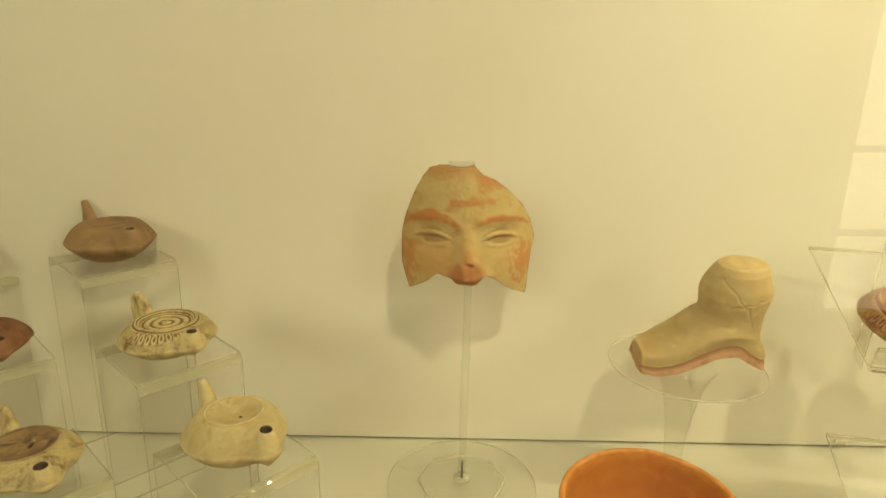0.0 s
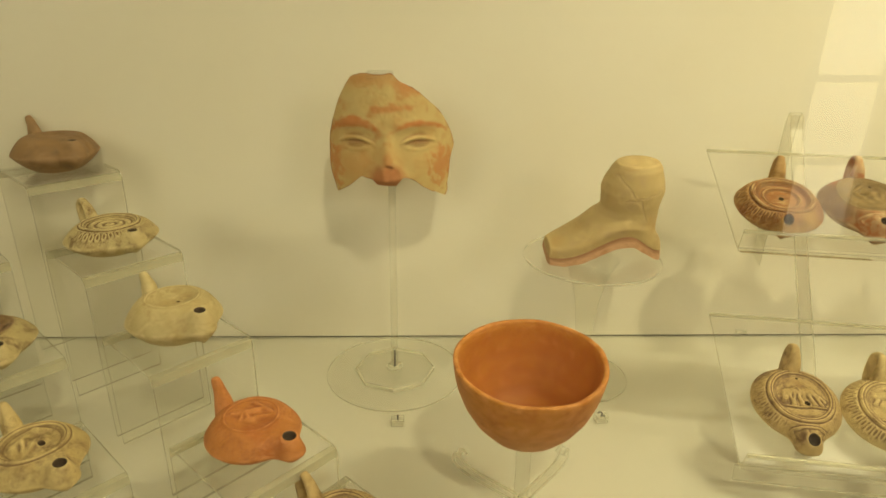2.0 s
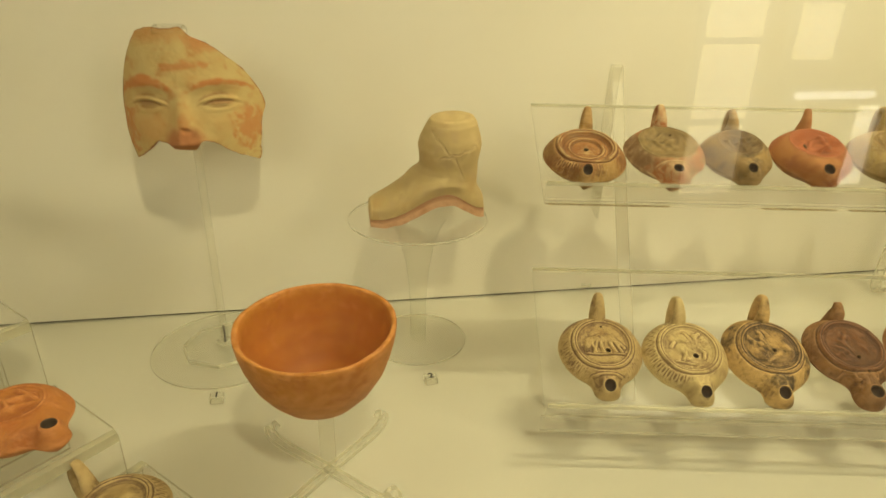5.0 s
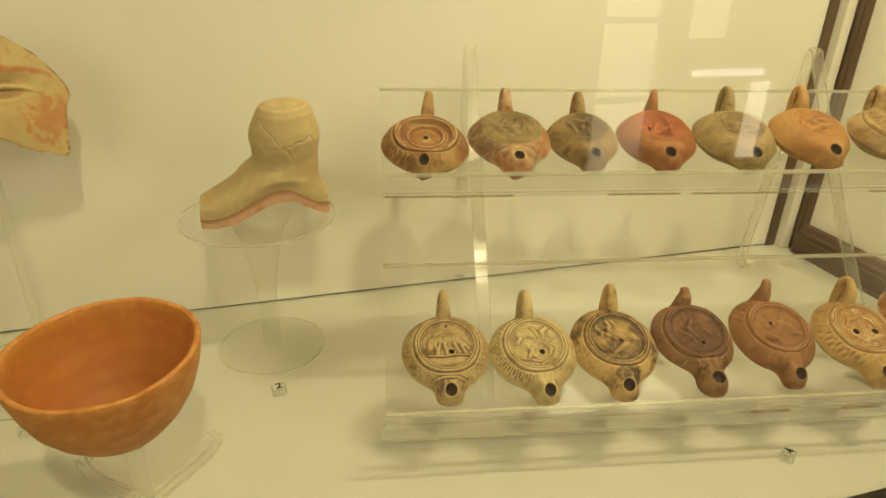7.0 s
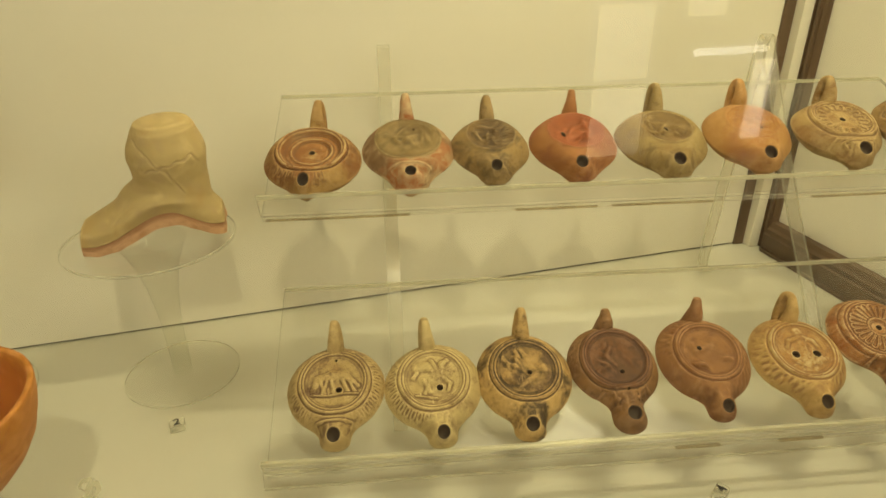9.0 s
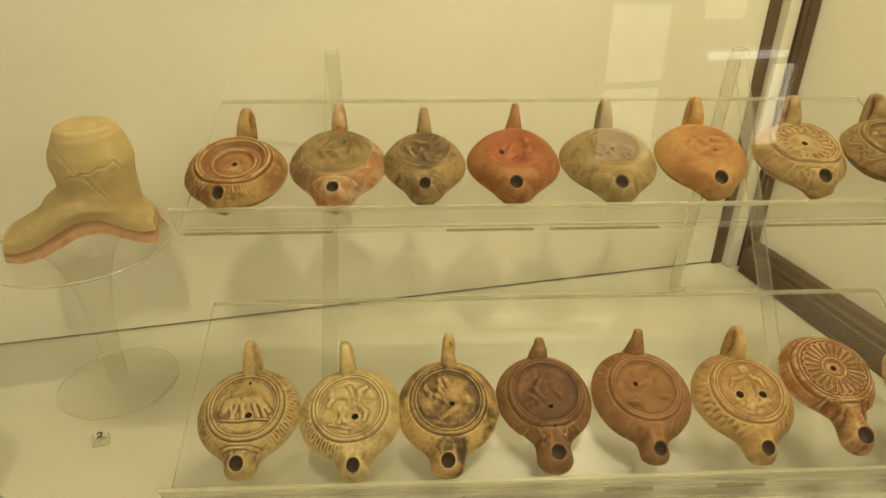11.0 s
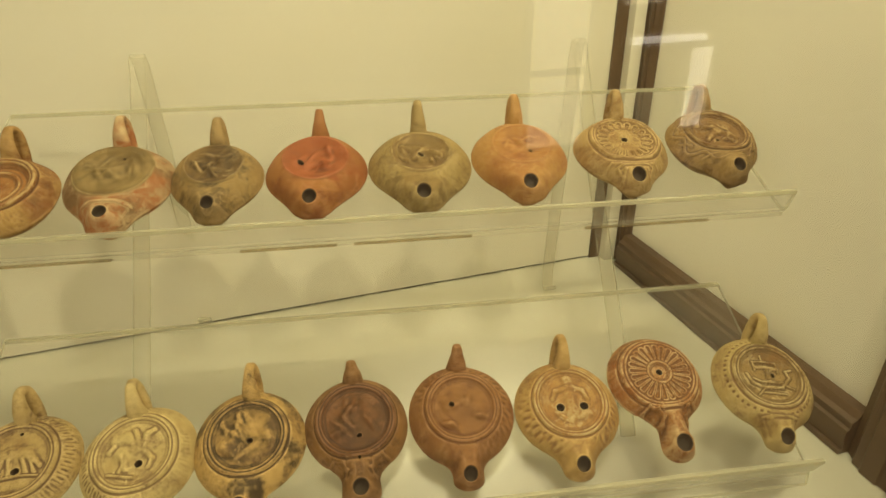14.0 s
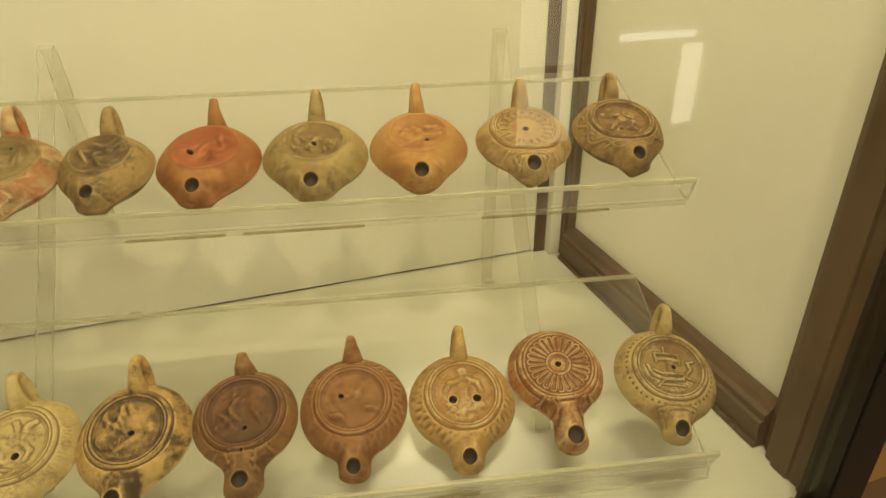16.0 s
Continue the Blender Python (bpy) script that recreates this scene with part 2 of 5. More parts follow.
def moulding(lo, hi, axis):
    """A frame member with a stepped and grooved profile; axis is its long direction."""
    bm = bmesh.new()
    x0, x1 = lo[0], hi[0]
    other = 2 if axis == 1 else 1
    w0, w1 = lo[other], hi[other]
    w = w1 - w0
    prof = [(0.0, 0.0), (0.0, 0.10), (0.003, 0.12), (0.003, 0.30), (0.0005, 0.33), (0.0005, 0.62), (0.004, 0.66), (0.004, 0.80), (0.009, 0.86), (0.013, 1.0)]
    a0, a1 = lo[axis], hi[axis]
    rows = []
    for a in (a0, a1):
        row = []
        for d, u in prof + [(x1 - x0, 1.0), (x1 - x0, 0.0)]:
            p = [x0 + d, 0, 0]
            p[axis], p[other] = a, w0 + u * w
            row.append(bm.verts.new(p))
        rows.append(row)
    n = len(rows[0])
    for k in range(n):
        bm.faces.new((rows[0][k], rows[0][(k + 1) % n], rows[1][(k + 1) % n], rows[1][k]))
    for r in rows:
        bm.faces.new(r)
    bmesh.ops.recalc_face_normals(bm, faces=bm.faces[:])
    return bm


def flipped(bm, other, mid):
    for v in bm.verts:
        v.co[other] = 2 * mid - v.co[other]
    bmesh.ops.reverse_faces(bm, faces=bm.faces[:])
    return bm


frame_side = tagged(empty("frame_side"), "dark brown grooved wooden frame of the case's side", "frame", kind="structure")
part("bottom_rail", moulding((SIDE_X, 0.4115, 0.001), (1.2615, 0.8225, 0.050), 1), M_WOOD, frame_side)
part("back_stile", flipped(moulding((1.2455, 0.823, 0.001), (1.2615, 0.839, TOP_Z - 0.001), 2), 1, 0.831), M_WOOD, frame_side)
part("front_stile", moulding((SIDE_X, 0.352, 0.001), (1.2615, 0.411, TOP_Z - 0.001), 2), M_WOOD, frame_side)

structure("trim_front_post", (1.226, 0.322, -0.03), (1.268, 0.3505, TOP_Z), M_BLACK, "black-brown front corner post of the case", 0.002)
structure("trim_front_rail", (LEFT_X, 0.322, -0.03), (1.2255, 0.3515, 0.004), M_BLACK, "black-brown bottom rail below the front glass", 0.001)
structure("trim_front_top", (LEFT_X, 0.322, TOP_Z - 0.04), (1.2255, 0.3515, TOP_Z), M_BLACK, "black-brown top rail above the front glass", 0.001)
pane = structure("window_1", (LEFT_X, 0.334, 0.0045), (1.2255, 0.340, TOP_Z - 0.041), M_GLASS, "clear front glass pane of the display case")
pane.visible_shadow = False
structure("plinth", (LEFT_X - 0.02, 0.33, -0.95), (1.28, WALL_Y + 0.03, -0.031), M_BLACK, "dark plinth below the display case")

# ---- the room round the case ----
structure("room_floor", (-3.5, -3.2, -1.0), (6.0, 1.1, -0.951), M_TILE, "brown tiled floor of the museum room")
structure("room_wall_case", (-3.5, 0.89, -0.95), (6.0, 1.1, 3.0), M_OCHRE, "ochre painted museum wall behind the case")
structure("room_wall_left", (-3.6, -3.2, -0.95), (-3.5, 1.1, 3.0), M_ROOM, "plain plastered museum wall")
structure("room_wall_right", (6.0, -3.2, -0.95), (6.1, 1.1, 3.0), M_ROOM, "plain plastered museum wall")
structure("room_wall_far", (-3.6, -3.3, -0.95), (6.1, -3.2, 3.0), M_ROOM, "plain plastered museum wall facing the case")
structure("room_ceiling", (-3.6, -3.3, 3.0), (6.1, 1.1, 3.1), M_ROOM, "plastered museum ceiling")


def glow(name, colour, strength):
    m, nt, b, _ = nodes_of(name)
    nt.links.new(mixed(nt, ramp(nt, noise_tex(nt, 2.5), 0.3, 0.7), colour, tuple(c * 0.8 for c in colour)), b.inputs["Emission Color"])
    b.inputs["Base Color"].default_value = (0.6, 0.6, 0.6, 1)
    b.inputs["Emission Strength"].default_value = strength
    return m


M_STREAK = glow("streak_glow", (1.0, 0.88, 0.66), 6.5)
M_DAY_DIM = glow("curtained_window", (1.0, 0.88, 0.62), 2.8)
M_TUBE = glow("bright_tube", (1.0, 0.96, 0.86), 6.0)
M_WHITE = paint("white_window_paint", (0.72, 0.70, 0.64), (0.62, 0.60, 0.52), 0.4)


def room_window(name, x0, x1, z0, z1, mat, bars, label):
    w = tagged(empty(name), label, "window", kind="structure")
    y = -3.19
    part("pane", box_bm((x0, y - 0.005, z0), (x1, y, z1)), mat, w)
    for lo, hi in (((x0 - 0.05, z0 - 0.05), (x0, z1 + 0.05)), ((x1, z0 - 0.05), (x1 + 0.05, z1 + 0.05)), ((x0, z1), (x1, z1 + 0.05)), ((x0, z0 - 0.05), (x1, z0))):
        part("frame_bar", box_bm((lo[0], y - 0.006, lo[1]), (hi[0], y + 0.04, hi[1]), 0.004), M_WHITE, w)
    for z in bars:
        part("glazing_bar", box_bm((x0, y + 0.001, z - 0.02), (x1, y + 0.03, z + 0.02)), M_WHITE, w)
    return w


# sources placed by where their mirror images fall in the front glass
room_window("window_2", 2.54, 2.96, -0.93, 1.6, M_DAY_DIM, (-0.42, 0.1, 0.9), "tall curtained daylit window across the museum room")
# glowing panel added so that the front glass mirrors a bright streak
room_window("streak_panel", 3.78, 3.98, -0.90, -0.32, M_STREAK, (), "narrow glowing panel added for a streak mirrored in the front glass")
room_window("window_4", 3.18, 3.50, -0.02, 1.2, M_DAY_DIM, (0.35,), "daylit window across the museum room")
bench_lamp = tagged(empty("tube_lamp"), "long white tube lamp in the far display case", "tube lamp")
part("tube", box_bm((3.26, -3.16, -0.27), (3.86, -3.12, -0.225), 0.01), M_TUBE, bench_lamp)
part("mount", box_bm((3.22, -3.195, -0.30), (3.90, -3.161, -0.20), 0.004), M_WHITE, bench_lamp)

# ---- acrylic display stands ----
def tray(name, origin, yaw, length, depth, rise, lip, label, dark=(), added_flange=0.0):
    """A sloping clear tray with an upturned front lip; local x along it, y up the slope."""
    t = tagged(empty(name, pose(*origin, 0, 0, yaw)), label, "display tray", "lamp trays")
    slope = math.atan2(rise, depth)
    s, c = math.sin(slope), math.cos(slope)
    w = math.hypot(rise, depth)
    path = [(0, -s * lip, c * lip)]
    for k in range(6):
        a = math.pi / 2 * k / 5
        r = 0.006
        u, v = r - r * math.sin(math.pi / 2 - a) , r - r * math.sin(a)
        path.append((0, c * u - s * v, s * u + c * v))
    path.append((0, c * w, s * w))
    path = [(length / 2, y, z) for _, y, z in path]
    part("sheet", sweep(path, (1, 0, 0), length, 0.0035), [M_SHEET, M_EDGE], t)
    e = 0.0018
    bm = bmesh.new()
    for (y, z) in ((-s * lip, c * lip), (c * w, s * w)):
        box_bm((0, y - e, z - e), (length, y + e, z + e), 0, bm)
    part("polished_edge", bm, M_EDGE, t)
    part("bend", box_bm((0.001, -0.0010, -0.0030), (length - 0.001, 0.0042, 0.0006)), M_STRIP, t)
    # dark strips paint in what the bend refracts; the sheet itself is clear
    for x0, x1 in dark:
        part("bend_refraction", box_bm((x0 * length, -0.0012, -0.0034), (x1 * length, 0.0026, -0.0024)), M_BEND, t, "strip toned dark for what the heat-bent edge refracts")
    # sheet added below the bend to draw the faint line under the lip
    if added_flange:
        part("added_flange", sweep([(length / 2, 0.004, -0.001), (length / 2, 0.003, -added_flange * 0.5), (length / 2, 0.002, -added_flange)], (1, 0, 0), length + 0.008, 0.003), [M_SHEET, M_EDGE], t)
        part("added_flange_edge", box_bm((-0.004, 0.0008, -added_flange - 0.0010), (length + 0.004, 0.0032, -added_flange)), M_STRIP, t)
    return t


YAW = -10.5
UP = dict(origin=(0.474, 0.624, 0.240), depth=0.186, rise=0.068)
LO = dict(origin=(0.451, 0.498, 0.054), depth=0.180, rise=0.080)
tray("upper_tray", UP["origin"], YAW, 0.712, UP["depth"], UP["rise"], 0.025, "clear acrylic tray with a front lip carrying clay lamps",
     ((0.005, 0.19), (0.33, 0.44), (0.46, 0.60), (0.74, 0.90)))
tray("lower_tray", LO["origin"], YAW, 0.70, LO["depth"], LO["rise"], 0.025, "clear acrylic tray with a front lip carrying clay lamps",
     ((0.52, 0.58), (0.66, 0.72)), 0.018)


def tray_support(at):
    """A bent strip: a curled back foot, a rounded top and a long front leg."""
    t = tagged(empty("tray_support", pose(*at, 0, 0, YAW)), "bent clear acrylic strip easel holding the trays", "display stand", "tray supports")
    path = [(0, 0.020, 0.012), (0, 0.028, 0.004), (0, 0.036, 0.006), (0, 0.040, 0.016), (0, 0.036, 0.06), (0, 0.024, 0.16), (0, 0.010, 0.27), (0, 0.002, 0.342), (0, -0.004, 0.354),
            (0, -0.012, 0.350), (0, -0.018, 0.335), (0, -0.085, 0.24), (0, -0.14, 0.165), (0, -0.185, 0.11), (0, -0.235, 0.045), (0, -0.262, 0.002)]
    pts = []
    for i in range(len(path) - 1):
        for k in range(4):
            pts.append(Vector(path[i]).lerp(Vector(path[i + 1]), k / 4))
    pts.append(Vector(path[-1]))
    part("strip", sweep(pts, (1, 0, 0), 0.015, 0.004), [M_STRIP, M_EDGE], t)
    return t


tray_support((0.631, 0.833, 0.0))
tray_support((1.100, 0.757, 0.0))


def riser(corner, height, wide=0.109, deep=0.12, yaw=46.0):
    """A clear bridge: a top with a leg sheet at each end. corner is its front corner on the plan; local x runs along the front edge, y to the back."""
    t = tagged(empty("display_riser", pose(*corner, 0, 0, 0, yaw)), "clear acrylic bridge riser holding a clay lamp", "display riser", "stepped risers")
    r, pts = 0.008, [(wide / 2, 0, 0.0005)]
    for k in range(6):
        a = math.pi / 2 * k / 5
        pts.append((wide / 2, r - r * math.cos(a), height - r + r * math.sin(a)))
    for k in range(6):
        a = math.pi / 2 * k / 5
        pts.append((wide / 2, deep - r + r * math.sin(a), height - r + r * math.cos(a)))
    pts.append((wide / 2, deep, 0.0005))
    part("sheet", sweep(pts, (1, 0, 0), wide, 0.0035), [M_ACRYLIC, M_EDGE], t)
    # hazy strips added to draw the bright band along each bend
    bm = bmesh.new()
    for y in (0.0010, deep - 0.0090):
        box_bm((0.0, y, height - 0.0042), (wide, y + 0.0080, height - 0.0022), 0, bm)
        box_bm((0.0, 0.0012 if y < 0.05 else deep - 0.0032, height - 0.0120), (wide, 0.0032 if y < 0.05 else deep - 0.0012, height - 0.0044), 0, bm)
    part("bend", bm, M_EDGE, t)
    return t


RISERS = {
    "A": ((-0.341, 0.742), 0.272), "B": ((-0.229, 0.624), 0.205), "C": ((-0.129, 0.527), 0.143), "D": ((-0.027, 0.421), 0.082), "E": ((0.06, 0.368), 0.022),
    "X0": ((-0.555, 0.79), 0.236), "X1": ((-0.455, 0.657), 0.178), "X2": ((-0.317, 0.505), 0.132), "X3": ((-0.215, 0.395), 0.075),
}
for corner, height in RISERS.values():
    riser(corner, height)


# ---- clay lamps ----
def smax(a, b, k):
    h = np.clip(0.5 + 0.5 * (a - b) / k, 0, 1)
    return b + (a - b) * h + k * h * (1 - h)


def step(e0, e1, v):
    q = np.clip((v - e0) / (e1 - e0), 0, 1)
    return q * q * (3 - 2 * q)


# moulded motifs on the discs: raised strokes (from, to, half width) in disc radii
STROKES = {}
STROKES["arched"] = [(-0.52, -0.12, -0.42, 0.06, 0.10), (-0.42, 0.06, -0.10, 0.16, 0.13), (-0.10, 0.16, 0.30, 0.12, 0.14), (0.30, 0.12, 0.54, -0.06, 0.09), (0.54, -0.06, 0.66, -0.16, 0.06), (-0.50, -0.10, -0.62, -0.28, 0.06), (-0.38, 0.0, -0.30, -0.36, 0.055),
                     (-0.20, 0.0, -0.36, -0.38, 0.045), (-0.06, 0.0, -0.04, -0.36, 0.055), (0.26, 0.0, 0.36, -0.34, 0.055), (0.44, -0.02, 0.56, -0.34, 0.05), (-0.66, -0.43, 0.66, -0.43, 0.025)]
STROKES["boat"] = [(-0.66, 0.05, -0.52, -0.24, 0.035), (-0.52, -0.24, -0.20, -0.40, 0.04), (-0.20, -0.40, 0.30, -0.36, 0.04), (0.30, -0.36, 0.55, -0.06, 0.04), (0.55, -0.06, 0.48, 0.16, 0.035), (0.48, 0.16, 0.66, 0.20, 0.03),
                   (-0.36, 0.42, 0.26, 0.40, 0.03), (-0.34, 0.25, 0.24, 0.22, 0.05), (-0.38, 0.44, -0.40, 0.16, 0.025), (0.26, 0.42, 0.26, 0.10, 0.025), (-0.04, 0.20, -0.02, -0.20, 0.055), (-0.24, -0.22, 0.34, -0.20, 0.03), (-0.50, -0.10, -0.30, -0.20, 0.03),
                   (-0.20, -0.42, -0.44, -0.62, 0.025), (0.34, -0.26, 0.62, -0.40, 0.025), (-0.30, -0.56, 0.34, -0.56, 0.02), (-0.10, 0.42, -0.10, 0.62, 0.02)]
STROKES["rider"] = [(-0.40, 0.36, -0.16, 0.42, 0.13), (-0.16, 0.42, 0.02, 0.24, 0.10), (-0.46, 0.20, -0.56, 0.08, 0.06), (-0.24, 0.0, 0.22, 0.06, 0.16), (0.22, 0.06, 0.30, 0.40, 0.09), (0.30, 0.40, 0.46, 0.50, 0.06), (-0.26, -0.06, -0.20, -0.40, 0.06), (-0.10, -0.06, -0.34, -0.46, 0.05),
                    (0.26, 0.0, 0.44, -0.26, 0.06), (0.44, -0.26, 0.36, -0.46, 0.05), (0.16, 0.20, 0.0, 0.58, 0.06), (-0.60, -0.50, 0.0, -0.64, 0.03)]
STROKES["winged"] = [(0.02, 0.52, 0.02, 0.20, 0.13), (0.02, 0.66, 0.04, 0.62, 0.10), (0.02, 0.20, -0.04, -0.50, 0.10), (0.02, 0.20, 0.14, -0.46, 0.07), (0.08, 0.42, 0.40, 0.30, 0.06), (-0.04, 0.42, -0.36, 0.34, 0.06), (-0.36, 0.34, -0.46, 0.10, 0.05), (0.40, 0.30, 0.52, 0.06, 0.05), (0.24, -0.44, 0.46, -0.36, 0.08), (-0.40, -0.34, -0.22, -0.50, 0.06)]
STROKES["seated"] = [(0.06, 0.46, 0.10, 0.40, 0.11), (0.06, 0.30, 0.0, 0.0, 0.12), (0.0, 0.0, 0.30, -0.14, 0.09), (0.30, -0.14, 0.52, -0.34, 0.06), (-0.04, 0.20, -0.34, 0.24, 0.06), (-0.34, 0.24, -0.52, 0.30, 0.09), (-0.06, -0.06, -0.32, -0.24, 0.09), (-0.32, -0.24, -0.44, -0.40, 0.06), (0.12, 0.24, 0.36, 0.06, 0.05), (0.10, -0.40, 0.34, -0.46, 0.05)]
STROKE_LIFT = {"arched": 0.0030, "rider": 0.0028, "boat": 0.0021, "winged": 0.0019, "seated": 0.0026}


def off_line(x, y, x0, y0, x1, y1):
    px, py, dx, dy = x - x0, y - y0, x1 - x0, y1 - y0
    f = np.clip((px * dx + py * dy) / (dx * dx + dy * dy), 0, 1)
    return np.hypot(px - f * dx, py - f * dy)


def petals(r, a, count, r_in, r_turn, line):
    """Raised outlines of narrow petals with round outer ends."""
    w = (a * count / (2 * math.pi)) % 1.0 - 0.5
    half = math.pi / count
    d = np.abs(np.hypot(2 * w * half * np.minimum(r, r_turn), np.maximum(r - r_turn, 0)) - half * np.minimum(r, r_turn) * 0.76)
    return np.exp(-(d / line) ** 2) * step(r_in, r_in * 1.12, r)


def lamp_surface(R, H, reach, nozzle_r, disc_r, depth, style, rim, seed, holes, hole_r, waist, tip_flat, volutes, collar, blend, fine):
    """Heights of a moulded lamp's top and underside on a round grid; nozzle towards -y."""
    rng = np.random.RandomState(seed)
    n_a, n_s = (312, 92) if fine else (184, 66)
    q = np.linspace(0, 1, n_a, endpoint=False)
    ang = -math.pi / 2 + (2 * math.pi * (q - 0.5) - 0.45 * np.sin(2 * math.pi * (q - 0.5)))
    ph = rng.rand(4) * 6.28

    def inside(x, y):
        a = np.arctan2(y, x)
        body = R * (1 + 0.012 * np.sin(2 * a + ph[0]) + 0.008 * np.sin(3 * a + ph[1])) - np.hypot(x, y)
        end = -reach
        t = np.clip(-y / reach, 0, 1)
        wide = nozzle_r * (1 - waist * np.exp(-((t - 0.72) / 0.2) ** 2))
        d = np.hypot(x, np.maximum(end - y, 0) * tip_flat + np.maximum(y, 0))
        return smax(body, wide - d, blend)

    far = np.linspace(0, reach + nozzle_r * 1.6, 400)
    gx, gy = np.cos(ang)[:, None] * far, np.sin(ang)[:, None] * far
    ins = inside(gx, gy) > 0
    last = ins.shape[1] - 1 - np.argmax(ins[:, ::-1], axis=1)
    f0 = inside(np.cos(ang) * far[last], np.sin(ang) * far[last])
    nxt = np.minimum(last + 1, len(far) - 1)
    f1 = inside(np.cos(ang) * far[nxt], np.sin(ang) * far[nxt])
    rho = far[last] + (far[1] - far[0]) * f0 / np.maximum(f0 - f1, 1e-9)

    s = np.linspace(0, 1, n_s + 1)[1:] ** 0.9
    X, Y = np.cos(ang)[:, None] * rho[:, None] * s, np.sin(ang)[:, None] * rho[:, None] * s
    hm = H * 0.52
    bumps = [(rng.uniform(-0.6, 0.6), rng.uniform(-0.55, 0.55), rng.uniform(0.16, 0.36), rng.uniform(0.07, 0.15), rng.rand() * 3.14, rng.uniform(0.6, 1.2)) for _ in range(12)]
    waves = [(rng.rand() * 3.14, rng.uniform(500, 1300), rng.rand() * 6.28) for _ in range(6)]

    def top(x, y):
        d = np.maximum(inside(x, y), 0)
        r, a = np.hypot(x, y), np.arctan2(y, x)
        q = step(-0.50 * R, -0.95 * R, y)
        z = hm + (H - hm) * np.sin(np.pi / 2 * np.clip(d / (0.46 * R * (1 - q) + 0.75 * nozzle_r * q), 0, 1)) ** 0.85
        sag = step(-0.35 * R, -reach, y) * np.exp(-(x / (nozzle_r * 1.3)) ** 2)
        z = z - sag * 0.02 * H
        soft = rim == "plain"
        z = z - depth * step(disc_r * (1.02 if soft else 0.99), disc_r * (0.42 if soft else 0.76), r)
        z = z + (0.0007 if soft else 0.0012) * np.exp(-((r - disc_r) / 0.0012) ** 2)
        if rim != "plain":
            z = z + 0.0009 * np.exp(-((r - disc_r * 0.90) / 0.0008) ** 2) - 0.0009 * np.exp(-((r - disc_r * 1.07) / 0.0008) ** 2)
        keep = 1 - np.exp(-(x / (nozzle_r * 1.1)) ** 2) * step(-disc_r * 0.8, -disc_r, y)
        band = step(disc_r * 1.10, disc_r * 1.18, r) * step(R * 0.99, R * 0.90, r) * keep
        worn = np.clip(0.55 + 0.5 * np.sin(a + ph[1]) + 0.3 * np.sin(3 * a + ph[2]), 0.08, 1.1)
        if rim == "eggs":
            mid = (disc_r * 1.12 + R * 0.94) / 2
            w = (a * 38 / (2 * math.pi)) % 1.0 - 0.5
            egg = np.abs(np.hypot(2 * w * math.pi * mid / 38, (r - mid) * 0.55) - math.pi * mid / 38 * 0.62)
            z = z + band * worn * 0.0010 * np.exp(-(egg / 0.0008) ** 2)
        elif rim == "dots":
            z = z - 0.0012 * np.exp(-((r - disc_r * 1.20) / 0.0010) ** 2) * (np.cos(44 * a) > 0.1) * keep
        elif rim == "leaves":
            z = z + band * worn * 0.0005 * (np.sin(31 * a + 700 * (r - disc_r)) + 0.6 * np.sin(47 * a + 2))
        elif rim == "spirals":
            mid = (disc_r * 1.08 + R) / 2
            z = z + band * 0.0016 * np.exp(-((r - mid - 0.0026 * np.sin(9 * a)) / 0.0009) ** 2)
            z = z + band * 0.0012 * np.exp(-((r - mid + 0.0026 * np.sin(9 * a + 0.5)) / 0.0008) ** 2) * (np.cos(9 * a) > 0)
        k = step(disc_r * 0.84, disc_r * 0.74, r)
        if style == "rosette":
            z = z + 0.0016 * petals(r, a, 24, disc_r * 0.34, disc_r * 0.74, 0.0007)
            z = z + 0.0013 * np.exp(-((r - disc_r * 0.31) / 0.0010) ** 2) - 0.0010 * step(disc_r * 0.29, disc_r * 0.20, r)
        elif style == "shell":
            z = z + 0.0017 * petals(r, a, 18, disc_r * 0.50, disc_r * 0.72, 0.0008)
        elif style == "ringed":
            z = z + 0.0012 * np.exp(-((r - disc_r * 0.60) / 0.0011) ** 2) - 0.0015 * step(disc_r * 0.60, disc_r * 0.48, r)
        elif style == "rings":
            z = z + 0.0009 * np.sin(r / disc_r * 22) * k
        elif style == "relief":
            for bx, by, la, lb, rot, hgt in bumps:
                u, v = x / disc_r - bx, y / disc_r - by
                uu, vv = u * math.cos(rot) + v * math.sin(rot), -u * math.sin(rot) + v * math.cos(rot)
                z = z + 0.0025 * hgt * np.exp(-1.1 * ((uu / la) ** 2 + (vv / lb) ** 2)) * k
        elif style in STROKES:
            u, v = x / disc_r, y / disc_r
            u, v = u + 0.018 * np.sin(7 * v + ph[0]), v + 0.018 * np.sin(6 * u + ph[2])
            lift = np.zeros_like(x)
            for x0, y0, x1, y1, wd in STROKES[style]:
                lift = lift + np.exp(-(off_line(u, v, x0, y0, x1, y1) / (wd * 0.95)) ** 2) * min(1.1, 0.40 + wd * 6)
            z = z + STROKE_LIFT[style] * 1.15 * (1 - np.exp(-1.6 * lift)) * step(disc_r * 0.88, disc_r * 0.78, r)
        z = z + sum(0.00002 * np.sin((x * math.cos(w) + y * math.sin(w)) * f + g) for w, f, g in waves)
        if volutes:
            curl = [(0.56, -0.80), (0.44, -0.72), (0.30, -0.80), (0.22, -0.96), (0.27, -1.10)]
